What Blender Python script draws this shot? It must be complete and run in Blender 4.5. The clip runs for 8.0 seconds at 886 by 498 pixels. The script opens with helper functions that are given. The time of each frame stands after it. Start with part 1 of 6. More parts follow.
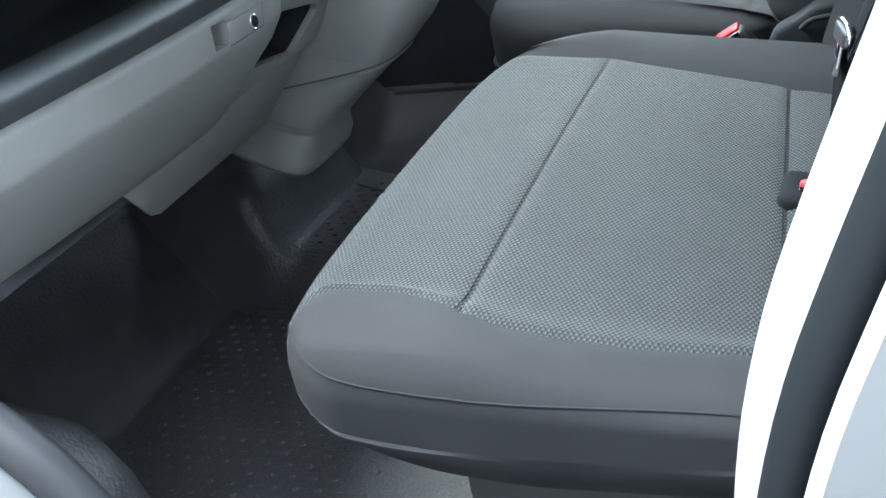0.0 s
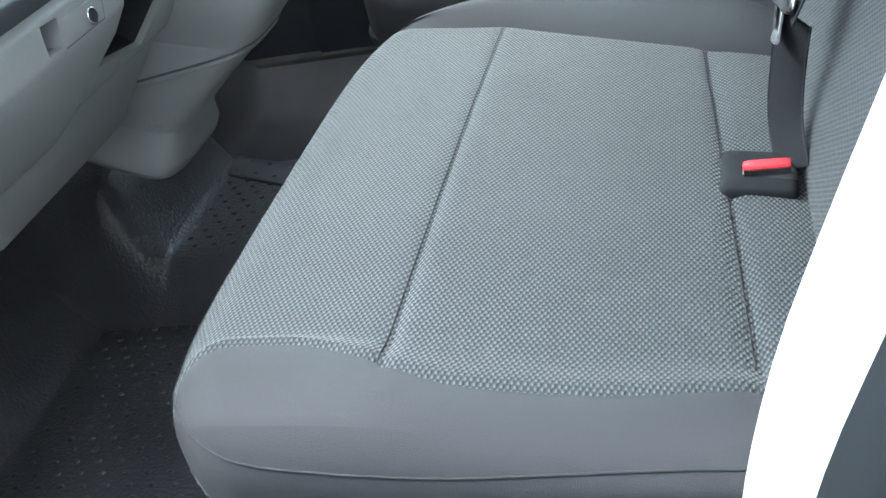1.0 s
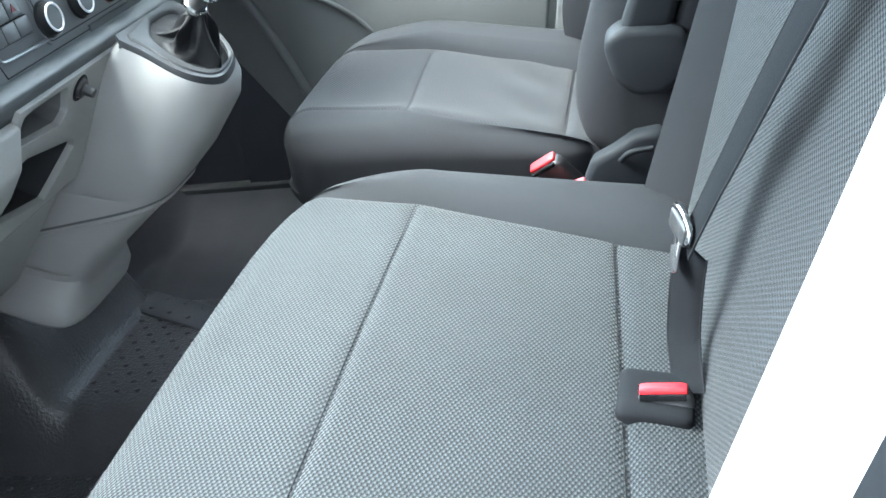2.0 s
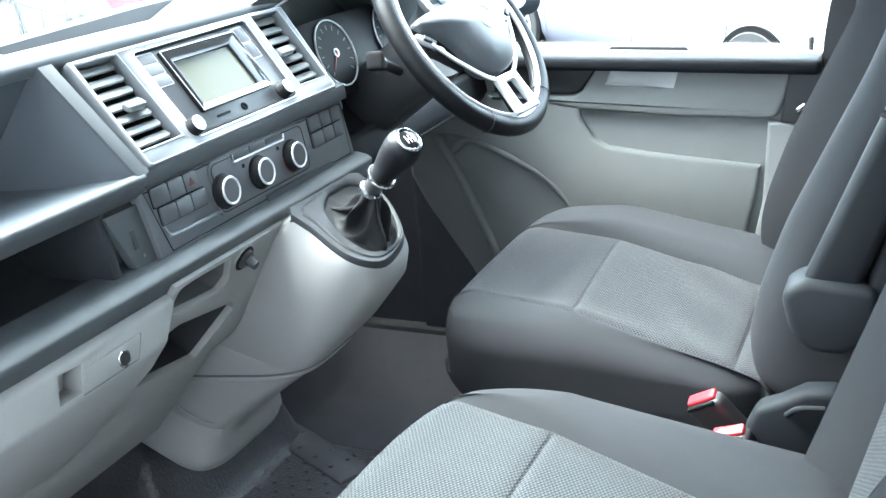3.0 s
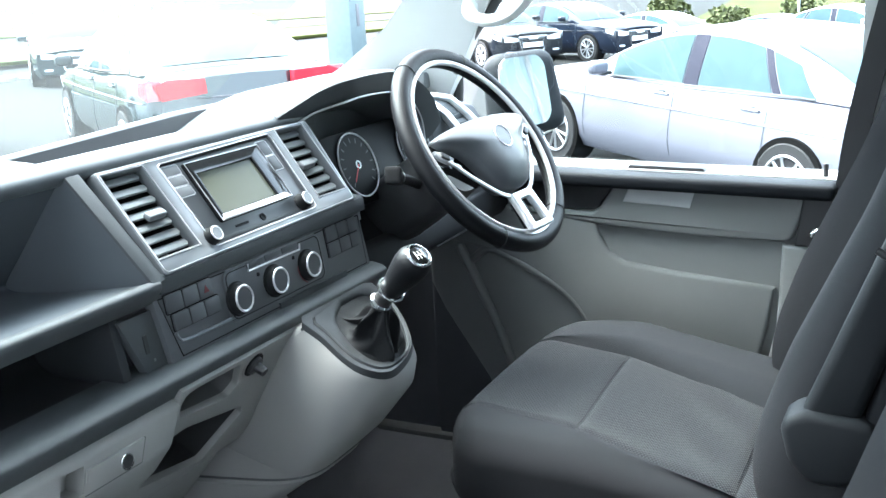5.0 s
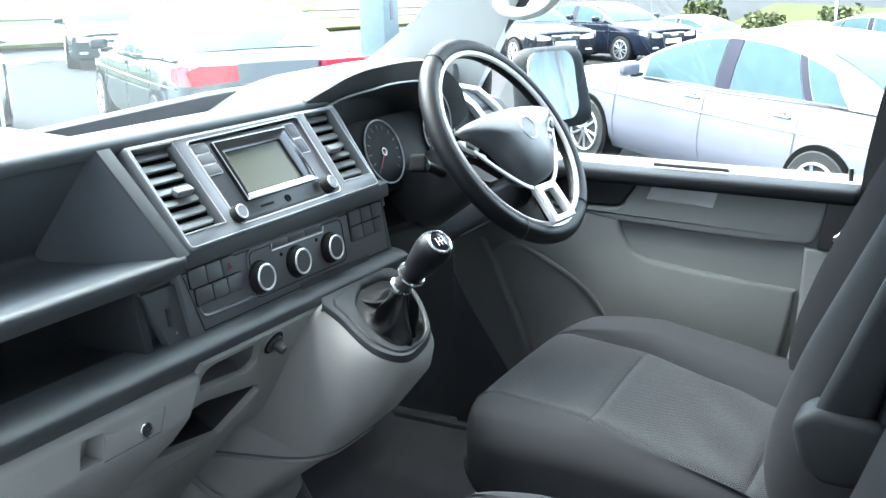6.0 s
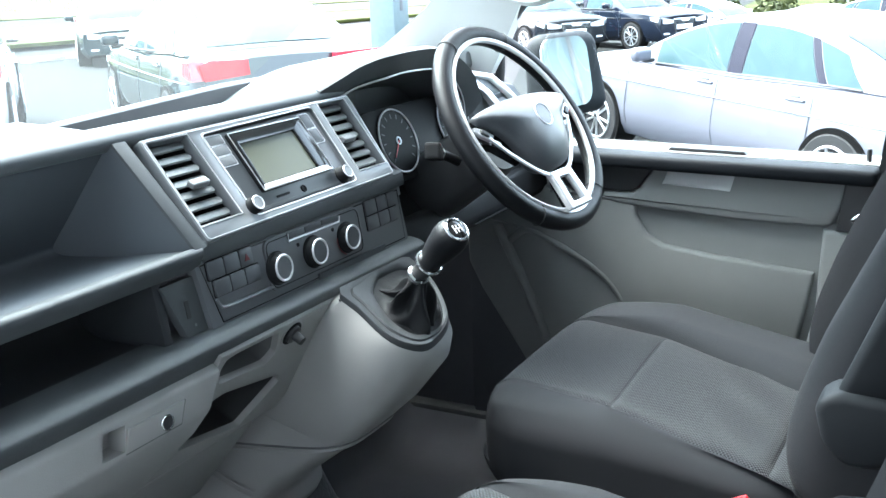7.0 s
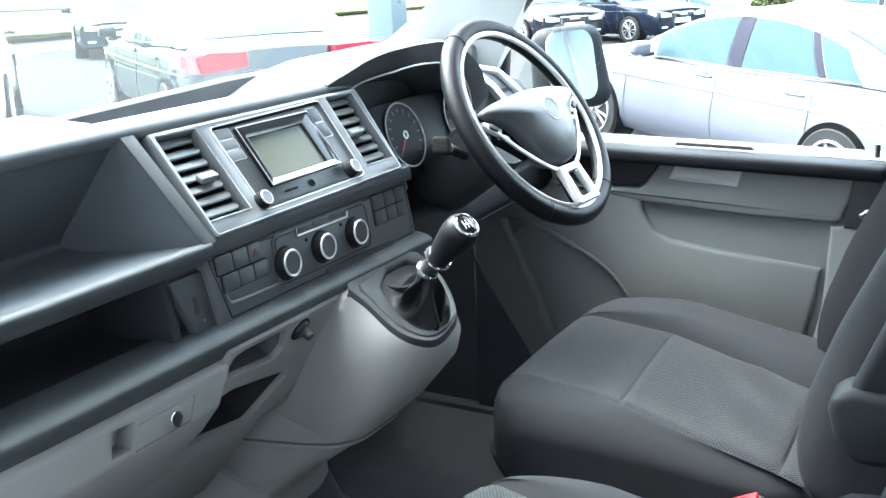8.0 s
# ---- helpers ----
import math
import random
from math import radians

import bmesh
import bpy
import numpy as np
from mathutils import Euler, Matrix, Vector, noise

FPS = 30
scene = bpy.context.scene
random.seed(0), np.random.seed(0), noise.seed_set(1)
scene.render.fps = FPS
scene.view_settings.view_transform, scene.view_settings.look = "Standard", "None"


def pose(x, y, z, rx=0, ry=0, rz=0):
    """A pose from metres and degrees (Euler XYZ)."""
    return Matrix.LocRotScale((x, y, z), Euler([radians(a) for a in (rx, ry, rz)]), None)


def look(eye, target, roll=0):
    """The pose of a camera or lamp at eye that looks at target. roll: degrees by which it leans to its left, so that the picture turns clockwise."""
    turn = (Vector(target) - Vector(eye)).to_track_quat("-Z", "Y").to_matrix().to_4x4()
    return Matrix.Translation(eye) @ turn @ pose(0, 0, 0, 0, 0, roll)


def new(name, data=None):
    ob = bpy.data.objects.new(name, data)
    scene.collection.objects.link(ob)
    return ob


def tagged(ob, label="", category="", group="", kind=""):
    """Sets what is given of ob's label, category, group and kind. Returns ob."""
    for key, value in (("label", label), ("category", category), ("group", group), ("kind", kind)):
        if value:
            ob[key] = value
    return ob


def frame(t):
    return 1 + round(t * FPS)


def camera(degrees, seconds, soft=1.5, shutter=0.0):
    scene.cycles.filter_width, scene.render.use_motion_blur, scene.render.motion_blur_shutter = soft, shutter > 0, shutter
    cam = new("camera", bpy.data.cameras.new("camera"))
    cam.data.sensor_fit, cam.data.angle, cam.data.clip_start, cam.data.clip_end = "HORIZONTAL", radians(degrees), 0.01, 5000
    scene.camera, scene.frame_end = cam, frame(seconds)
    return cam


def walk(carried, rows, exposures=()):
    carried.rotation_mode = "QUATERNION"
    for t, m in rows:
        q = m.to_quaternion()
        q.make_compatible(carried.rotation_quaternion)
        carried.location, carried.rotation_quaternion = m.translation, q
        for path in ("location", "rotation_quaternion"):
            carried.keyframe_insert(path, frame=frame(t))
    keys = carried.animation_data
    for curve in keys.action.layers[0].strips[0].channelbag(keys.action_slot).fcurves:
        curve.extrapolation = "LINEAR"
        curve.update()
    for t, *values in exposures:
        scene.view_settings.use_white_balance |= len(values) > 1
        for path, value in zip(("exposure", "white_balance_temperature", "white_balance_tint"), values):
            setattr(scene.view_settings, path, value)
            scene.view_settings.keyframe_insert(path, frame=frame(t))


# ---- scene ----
cam = camera(46.0, 8.0)
PATH = [
    (0, (-0.07, -1.448, 0.911), (-0.834, 0.173, 0.021), -12.5),
    (0.5, (-0.073, -1.358, 0.913), (-0.831, 0.236, -0.027), -12.1),
    (1, (-0.149, -1.297, 0.905), (-0.691, 0.334, -0.118), -14.4),
    (1.2, (-0.172, -1.286, 0.91), (-0.621, 0.351, -0.148), -14.6),
    (2.3, (-0.074, -1.153, 1.01), (-0.586, 0.609, 0.215), -6.3),
    (2.5, (-0.063, -1.112, 1.037), (-0.683, 0.635, 0.287), -3.4),
    (3, (-0.039, -1.083, 1.077), (-0.855, 0.613, 0.401), -5.1),
    (3.5, (-0.028, -1.081, 1.102), (-0.878, 0.616, 0.47), -3.4),
    (4, (-0.006, -1.072, 1.117), (-0.846, 0.65, 0.545), -3.2),
    (4.5, (-0.005, -1.063, 1.119), (-0.869, 0.66, 0.585), -3.1),
    (4.7, (-0.001, -1.072, 1.116), (-0.883, 0.649, 0.607), -3.6),
    (6, (0.019, -1.101, 1.103), (-0.912, 0.595, 0.597), -1.4),
    (6.5, (0.009, -1.103, 1.099), (-0.94, 0.579, 0.581), -2.0),
    (7, (0.013, -1.1, 1.098), (-0.939, 0.579, 0.576), -2.6),
    (7.5, (0.004, -1.097, 1.099), (-0.946, 0.582, 0.569), -2.6),
    (8, (-0.007, -1.099, 1.099), (-0.952, 0.58, 0.564), -2.4),
]
walk(cam, [(t, look(eye, target, roll)) for t, eye, target, roll in PATH],
     [(0, 4.65, 6100, 4), (0.5, 5.0, 6100, 4), (1.2, 4.95, 6100, 4), (2.3, 5.6, 6100, 4), (3.5, 5.65, 6150, 4), (4.5, 4.95, 6150, 5), (6, 4.64, 6150, 5), (8, 4.77, 6150, 5)])

# ---- world and light ----
world = bpy.data.worlds.new("sky")
scene.world = world
world.use_nodes = True
wn = world.node_tree.nodes
sky = wn.new("ShaderNodeTexSky")
sky.sky_type = "NISHITA"
sky.sun_disc = False
SUN_ELEVATION, SUN_TURN = radians(62), radians(276)
sky.sun_elevation, sky.sun_rotation = SUN_ELEVATION, SUN_TURN
sky.dust_density, sky.air_density = 4.0, 0.8
overcast = wn.new("ShaderNodeHueSaturation")  # thin high cloud: paler than a clear sky
overcast.inputs["Saturation"].default_value = 0.5
world.node_tree.links.new(sky.outputs[0], overcast.inputs["Color"])
world.node_tree.links.new(overcast.outputs[0], wn["Background"].inputs["Color"])
wn["Background"].inputs["Strength"].default_value = 0.15
sun = new("sun", bpy.data.lights.new("sun", "SUN"))
sun.data.energy, sun.data.angle, sun.data.color = 0.4, radians(50), (1.0, 0.99, 0.975)
sun_way = Vector((math.sin(SUN_TURN) * math.cos(SUN_ELEVATION), math.cos(SUN_TURN) * math.cos(SUN_ELEVATION), math.sin(SUN_ELEVATION)))
sun.matrix_world = look(sun_way * 20, (0, 0, 0))


# ---- materials ----
def tree(name):
    m = bpy.data.materials.new(name)
    m.use_nodes = True
    return m, m.node_tree.nodes, m.node_tree.links, m.node_tree.nodes["Principled BSDF"]


def plain(name, colour, rough=0.5, metal=0.0, grain=0.0, grain_size=400.0, stain=0.12, coat=0.0, stain_size=6.0, spec=0.5, deep=0.001):
    """A painted, moulded or metal surface: slow stains in the colour and gloss, fine grain in the relief."""
    m, n, l, b = tree(name)
    where = n.new("ShaderNodeTexCoord")
    slow = n.new("ShaderNodeTexNoise")
    slow.inputs["Scale"].default_value, slow.inputs["Detail"].default_value = stain_size, 5
    l.new(where.outputs["Object"], slow.inputs["Vector"])
    ramp = n.new("ShaderNodeValToRGB")
    ramp.color_ramp.elements[0].position, ramp.color_ramp.elements[1].position = 0.3, 0.75
    ramp.color_ramp.elements[0].color = (*[c * (1 - stain) for c in colour], 1)
    ramp.color_ramp.elements[1].color = (*[min(1, c * (1 + stain)) for c in colour], 1)
    l.new(slow.outputs["Fac"], ramp.inputs[0])
    l.new(ramp.outputs[0], b.inputs["Base Color"])
    gloss = n.new("ShaderNodeMapRange")
    gloss.inputs["To Min"].default_value, gloss.inputs["To Max"].default_value = max(0.02, rough * 0.85), min(1, rough * 1.15)
    l.new(slow.outputs["Fac"], gloss.inputs["Value"])
    l.new(gloss.outputs[0], b.inputs["Roughness"])
    b.inputs["Metallic"].default_value, b.inputs["Coat Weight"].default_value = metal, coat
    b.inputs["Specular IOR Level"].default_value = spec
    if grain:
        fine = n.new("ShaderNodeTexNoise")
        fine.inputs["Scale"].default_value, fine.inputs["Detail"].default_value = grain_size, 2
        l.new(where.outputs["Object"], fine.inputs["Vector"])
        bump = n.new("ShaderNodeBump")
        bump.inputs["Strength"].default_value, bump.inputs["Distance"].default_value = grain, deep
        l.new(fine.outputs["Fac"], bump.inputs["Height"])
        l.new(bump.outputs[0], b.inputs["Normal"])
    return m


def maths(n, l, kind, a, c=None):
    node = n.new("ShaderNodeMath")
    node.operation = kind
    for k, v in enumerate((a, c)):
        if v is None:
            continue
        if isinstance(v, (int, float)):
            node.inputs[k].default_value = v
        else:
            l.new(v, node.inputs[k])
    return node.outputs[0]


def woven(name, axes, dark, light, step=(0.0047, 0.0078)):
    """Seat cloth: staggered rows of light stitches on a dark ground."""
    m, n, l, b = tree(name)
    where = n.new("ShaderNodeTexCoord")
    parts_ = n.new("ShaderNodeSeparateXYZ")
    l.new(where.outputs["Object"], parts_.inputs[0])
    u = maths(n, l, "MULTIPLY", parts_.outputs[axes[0]], 2 * math.pi / step[0])
    v = maths(n, l, "MULTIPLY", parts_.outputs[axes[1]], 2 * math.pi / step[1])
    lattice = maths(n, l, "MULTIPLY", maths(n, l, "COSINE", u), maths(n, l, "COSINE", v))
    wear = n.new("ShaderNodeTexNoise")
    wear.inputs["Scale"].default_value, wear.inputs["Detail"].default_value = 9, 4
    l.new(where.outputs["Object"], wear.inputs["Vector"])
    fluff = n.new("ShaderNodeTexNoise")
    fluff.inputs["Scale"].default_value = 700
    l.new(where.outputs["Object"], fluff.inputs["Vector"])
    level = maths(n, l, "ADD", lattice, maths(n, l, "MULTIPLY", maths(n, l, "SUBTRACT", fluff.outputs["Fac"], 0.5), 0.9))
    ramp = n.new("ShaderNodeValToRGB")
    ramp.color_ramp.elements[0].position, ramp.color_ramp.elements[1].position = 0.34, 0.98
    ramp.color_ramp.elements[0].color, ramp.color_ramp.elements[1].color = (*dark, 1), (*light, 1)
    l.new(maths(n, l, "MULTIPLY", maths(n, l, "ADD", level, 0.5), 0.7), ramp.inputs[0])
    mix = n.new("ShaderNodeMix")
    mix.data_type, mix.blend_type = "RGBA", "MULTIPLY"
    mix.inputs["Factor"].default_value = 0.35
    l.new(ramp.outputs[0], mix.inputs[6])
    l.new(wear.outputs["Fac"], mix.inputs[7])
    l.new(mix.outputs[2], b.inputs["Base Color"])
    b.inputs["Roughness"].default_value = 0.85
    b.inputs["Sheen Weight"].default_value, b.inputs["Sheen Roughness"].default_value = 0.08, 0.5
    b.inputs["Specular IOR Level"].default_value = 0.2
    bump = n.new("ShaderNodeBump")
    bump.inputs["Strength"].default_value, bump.inputs["Distance"].default_value = 0.6, 0.0012
    l.new(level, bump.inputs["Height"])
    l.new(bump.outputs[0], b.inputs["Normal"])
    return m


M = {}
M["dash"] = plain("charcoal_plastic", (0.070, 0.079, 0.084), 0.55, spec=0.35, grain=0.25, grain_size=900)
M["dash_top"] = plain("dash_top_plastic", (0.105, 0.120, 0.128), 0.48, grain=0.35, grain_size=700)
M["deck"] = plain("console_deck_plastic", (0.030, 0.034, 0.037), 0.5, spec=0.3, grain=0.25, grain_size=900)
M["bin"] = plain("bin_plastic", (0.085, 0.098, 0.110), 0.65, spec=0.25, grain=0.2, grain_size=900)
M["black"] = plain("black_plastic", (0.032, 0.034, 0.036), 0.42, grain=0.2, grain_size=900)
M["gloss"] = plain("gloss_black", (0.008, 0.009, 0.010), 0.12, coat=0.15, spec=0.35)
M["grey"] = plain("light_grey_plastic", (0.310, 0.314, 0.302), 0.55, grain=0.3, grain_size=800, stain=0.06)
M["door_grey"] = plain("door_grey_plastic", (0.215, 0.226, 0.223), 0.5, grain=0.3, grain_size=800, stain=0.06)
M["cap"] = plain("door_cap_plastic", (0.011, 0.0135, 0.0165), 0.65, grain=0.3, grain_size=800, stain=0.06, spec=0.15)
M["dial"] = plain("dial_black", (0.015, 0.016, 0.017), 0.5, stain=0.05, spec=0.08)
M["gapline"] = plain("joint_and_shade_grey", (0.12, 0.125, 0.125), 0.7, stain=0.05)
M["fascia"] = plain("radio_fascia", (0.075, 0.083, 0.090), 0.34, stain=0.04)
M["slat"] = plain("vent_slat", (0.16, 0.172, 0.18), 0.4, stain=0.05)
M["switch"] = plain("switch_plastic", (0.082, 0.089, 0.096), 0.42, stain=0.05)
M["panel"] = plain("control_panel_plastic", (0.105, 0.114, 0.122), 0.45, stain=0.06, grain=0.15, grain_size=900)
M["cup"] = plain("pale_satin_plastic", (0.62, 0.64, 0.64), 0.25, stain=0.04)
M["silver"] = plain("satin_silver", (0.70, 0.715, 0.73), 0.3, metal=0.5, stain=0.04)
M["frame"] = plain("dark_silver_trim", (0.165, 0.180, 0.190), 0.36, metal=0.15, stain=0.05)
M["chrome"] = plain("chrome", (0.85, 0.86, 0.87), 0.08, metal=1.0, stain=0.02)
M["screen"] = plain("dark_screen", (0.105, 0.113, 0.082), 0.2, stain=0.03, spec=0.2)
M["leather"] = plain("black_leather", (0.0085, 0.0095, 0.0108), 0.55, spec=0.18, grain=0.6, grain_size=500)
M["wheel"] = plain("wheel_leather", (0.0075, 0.0088, 0.0105), 0.45, spec=0.22, grain=0.35, grain_size=700)
M["rubber"] = plain("rubber_floor", (0.088, 0.089, 0.092), 0.31, spec=0.5, grain=0.8, grain_size=170, deep=0.003, stain=0.3)
M["jamb_seal"] = plain("jamb_seal", (0.0065, 0.0082, 0.0100), 0.85, stain=0.05, spec=0.05)
M["seal"] = plain("rubber_seal", (0.055, 0.060, 0.068), 0.55, stain=0.15)
M["strip"] = plain("grey_rubber_strip", (0.105, 0.108, 0.112), 0.45, grain=0.6, grain_size=200, stain=0.15)
M["carpet"] = plain("black_carpet", (0.105, 0.111, 0.123), 0.95, grain=1.0, grain_size=600, spec=0.1)
M["mat"] = plain("black_mat", (0.095, 0.100, 0.110), 1.0, grain=1.0, grain_size=700, spec=0.03)
M["cord"] = plain("corded_seam", (0.014, 0.0155, 0.018), 0.85, stain=0.1, spec=0.2)
M["bolster"] = plain("plain_grey_cloth", (0.0200, 0.0221, 0.0255), 0.9, grain=0.5, grain_size=1500, stain=0.15, spec=0.2)
M["arm"] = plain("grey_armrest", (0.019, 0.022, 0.025), 0.6, spec=0.15, grain=0.3, grain_size=900, stain=0.08)
M["pipe"] = plain("grey_piping", (0.055, 0.062, 0.068), 0.7, stain=0.1)
M["hub"] = plain("airbag_plastic", (0.100, 0.111, 0.121), 0.34, grain=0.2, grain_size=900)
M["cloth"] = woven("woven_cloth", (0, 1), (0.0135, 0.0165, 0.019), (0.062, 0.076, 0.085))
M["cloth_back"] = woven("woven_cloth_back", (2, 1), (0.0135, 0.0165, 0.019), (0.062, 0.076, 0.085))
M["cloth_driver"] = woven("woven_cloth_driver", (0, 1), (0.018, 0.0205, 0.0235), (0.040, 0.046, 0.052), (0.0050, 0.0066))
M["belt"] = plain("belt_webbing", (0.015, 0.0165, 0.019), 0.9, grain=0.6, grain_size=900, spec=0.04)
M["red"] = plain("red_plastic", (0.55, 0.02, 0.03), 0.35, stain=0.05)
M["body"] = plain("silver_body_paint", (0.26, 0.280, 0.292), 0.3, stain=0.03, coat=0.4)
M["trim_light"] = plain("pillar_trim", (0.60, 0.62, 0.61), 0.6, grain=0.2, grain_size=700, stain=0.05)
# bulkhead and roof lining are paled to bounce more light into the cab
M["bulkhead"] = plain("bounce_white", (0.78, 0.79, 0.78), 0.6, stain=0.05)
M["head"] = plain("roof_lining", (0.68, 0.69, 0.67), 0.95, grain=0.4, grain_size=900, stain=0.05)
M["asphalt"] = plain("asphalt", (0.0185, 0.0195, 0.0195), 0.95, spec=0.1, grain=1.0, grain_size=90, stain=0.25, stain_size=0.6)


def glass(name, tint, rough=0.0, veil=0.0):
    """Thin pane: clear, with a faint mirror gloss and a pale film put in for glare."""
    m, n, l, b = tree(name)
    clear, gloss, mix = n.new("ShaderNodeBsdfTransparent"), n.new("ShaderNodeBsdfGlossy"), n.new("ShaderNodeMixShader")
    clear.inputs[0].default_value = (*tint, 1)
    gloss.inputs["Roughness"].default_value = rough
    mix.inputs[0].default_value = 0.05
    l.new(clear.outputs[0], mix.inputs[1])
    l.new(gloss.outputs[0], mix.inputs[2])
    film, veiled = n.new("ShaderNodeBsdfTranslucent"), n.new("ShaderNodeMixShader")
    film.inputs[0].default_value = (0.72, 0.80, 0.80, 1)
    veiled.inputs[0].default_value = veil
    l.new(mix.outputs[0], veiled.inputs[1])
    l.new(film.outputs[0], veiled.inputs[2])
    l.new(veiled.outputs[0], n["Material Output"].inputs["Surface"])
    return m


# the last value is the pale film that imitates glare on the screen
M["windscreen"] = glass("windscreen_glass", (0.60, 0.68, 0.67), 0.0, 0.012)
M["glass"] = glass("window_glass", (0.72, 0.78, 0.765))
M["mirror"] = plain("mirror_glass", (0.9, 0.92, 0.93), 0.02, metal=1.0, stain=0.01)


# ---- building helpers ----
from mathutils.bvhtree import BVHTree


def mesh(name, bm, material, smooth=True):
    data = bpy.data.meshes.new(name)
    bmesh.ops.recalc_face_normals(bm, faces=bm.faces)
    bm.to_mesh(data)
    bm.free()
    data.materials.append(material)
    if smooth:
        data.polygons.foreach_set("use_smooth", [True] * len(data.polygons))
        data.set_sharp_from_angle(angle=radians(38))
    return data


def part(name, bm, material, parent, label=""):
    ob = new(name, mesh(name, bm, material))
    ob.parent = parent
    return tagged(ob, label)


def thing(name, label, category, group="", kind="", at=(0, 0, 0)):
    ob = new(name)
    ob.empty_display_size = 0.05
    ob.location = at
    return tagged(ob, label, category, group, kind)


def solid(name, bm, material, label, category="", group="", kind=""):
    return tagged(new(name, mesh(name, bm, material)), label, category, group, kind)


def join(*many):
    out = bmesh.new()
    for bm in many:
        data = bpy.data.meshes.new("tmp")
        bm.to_mesh(data)
        bm.free()
        out.from_mesh(data)
        bpy.data.meshes.remove(data)
    return out


def moved(bm, m):
    bm.transform(m)
    return bm


def box(x0, x1, y0, y1, z0, z1, bevel=0.0, segments=2):
    bm = bmesh.new()
    bmesh.ops.create_cube(bm, size=1)
    bm.transform(Matrix.Translation(((x0 + x1) / 2, (y0 + y1) / 2, (z0 + z1) / 2)) @ Matrix.Diagonal((abs(x1 - x0), abs(y1 - y0), abs(z1 - z0), 1)))
    if bevel:
        bmesh.ops.bevel(bm, geom=bm.edges[:], offset=bevel, segments=segments, profile=0.5, affect="EDGES")
    return bm


def rounded(hx, hy, hz, r, n=16, shape=None):
    """A box with round edges of radius r, finely divided; shape(point, point of the unit cube) may move its points."""
    bm = bmesh.new()
    bmesh.ops.create_cube(bm, size=2)
    bmesh.ops.subdivide_edges(bm, edges=bm.edges[:], cuts=n, use_grid_fill=True)
    grid = bm.verts.layers.float_vector.new("grid")
    for v in bm.verts:
        p = Vector((v.co.x, v.co.y, v.co.z))
        v[grid] = p
        q = Vector([math.copysign(abs(c) ** 0.9, c) * h for c, h in zip(p, (hx, hy, hz))])
        inner = Vector([max(-(h - r), min(h - r, c)) for c, h in zip(q, (hx, hy, hz))])
        off = q - inner
        v.co = inner + off.normalized() * r if off.length > 1e-6 else q
        if shape:
            v.co = shape(v.co, p)
    return bm


def prism(outline, y0, y1, bevel=0.0, segments=2, slices=1, bend=None):
    """An outline in x and z, drawn out along y; bend(v) may move its points."""
    bm = bmesh.new()
    rings = []
    for k in range(slices + 1):
        y = y0 + (y1 - y0) * k / slices
        rings.append([bm.verts.new((x, y, z)) for x, z in outline])
    count = len(outline)
    for a, b in zip(rings, rings[1:]):
        for k in range(count):
            bm.faces.new((a[k], a[(k + 1) % count], b[(k + 1) % count], b[k]))
    ends = [bm.faces.new(rings[0]), bm.faces.new(rings[-1][::-1])]
    bmesh.ops.recalc_face_normals(bm, faces=bm.faces)
    if bevel:
        edges = [e for e in bm.edges if len(e.link_faces) == 2 and e.calc_face_angle(0) > 0.5]
        bmesh.ops.bevel(bm, geom=edges, offset=bevel, segments=segments, profile=0.5, affect="EDGES")
    if bend:
        for v in bm.verts:
            v.co = bend(v.co)
    return bm


def loft(rings, caps=True):
    """A skin over rings of equally many points."""
    bm = bmesh.new()
    made = [[bm.verts.new(p) for p in ring] for ring in rings]
    count = len(made[0])
    for a, b in zip(made, made[1:]):
        for k in range(count):
            bm.faces.new((a[k], a[(k + 1) % count], b[(k + 1) % count], b[k]))
    if caps:
        bm.faces.new(made[0][::-1])
        bm.faces.new(made[-1])
    return bm


def smooth_path(points, steps=8):
    """A Catmull-Rom line through the points."""
    pts = [Vector(p) for p in points]
    pts = [pts[0] * 2 - pts[1], *pts, pts[-1] * 2 - pts[-2]]
    out = []
    for a, b, c, d in zip(pts, pts[1:], pts[2:], pts[3:]):
        for k in range(steps):
            t = k / steps
            out.append(0.5 * ((2 * b) + (c - a) * t + (2 * a - 5 * b + 4 * c - d) * t * t + (3 * b - a - 3 * c + d) * t ** 3))
    return [*out, pts[-2]]


def sweep(points, section, steps=6, up=(0, 0, 1), closed=False, sizes=None):
    """A section (pairs across and up) carried along a smooth line."""
    line = smooth_path(points, steps) if steps else [Vector(p) for p in points]
    rings = []
    for k, p in enumerate(line):
        ahead = (line[min(k + 1, len(line) - 1)] - line[max(k - 1, 0)]).normalized()
        side = ahead.cross(Vector(up)).normalized()
        top = side.cross(ahead)
        size = sizes[0] + (sizes[1] - sizes[0]) * k / (len(line) - 1) if sizes else 1
        rings.append([p + side * a * size + top * b * size for a, b in section])
    return loft(rings)


def ring_section(r, n=10, ry=None):
    return [(r * math.cos(2 * math.pi * k / n), (ry or r) * math.sin(2 * math.pi * k / n)) for k in range(n)]


def tube(points, r, steps=6, n=10, up=(0, 0, 1)):
    return sweep(points, ring_section(r, n), steps, up)


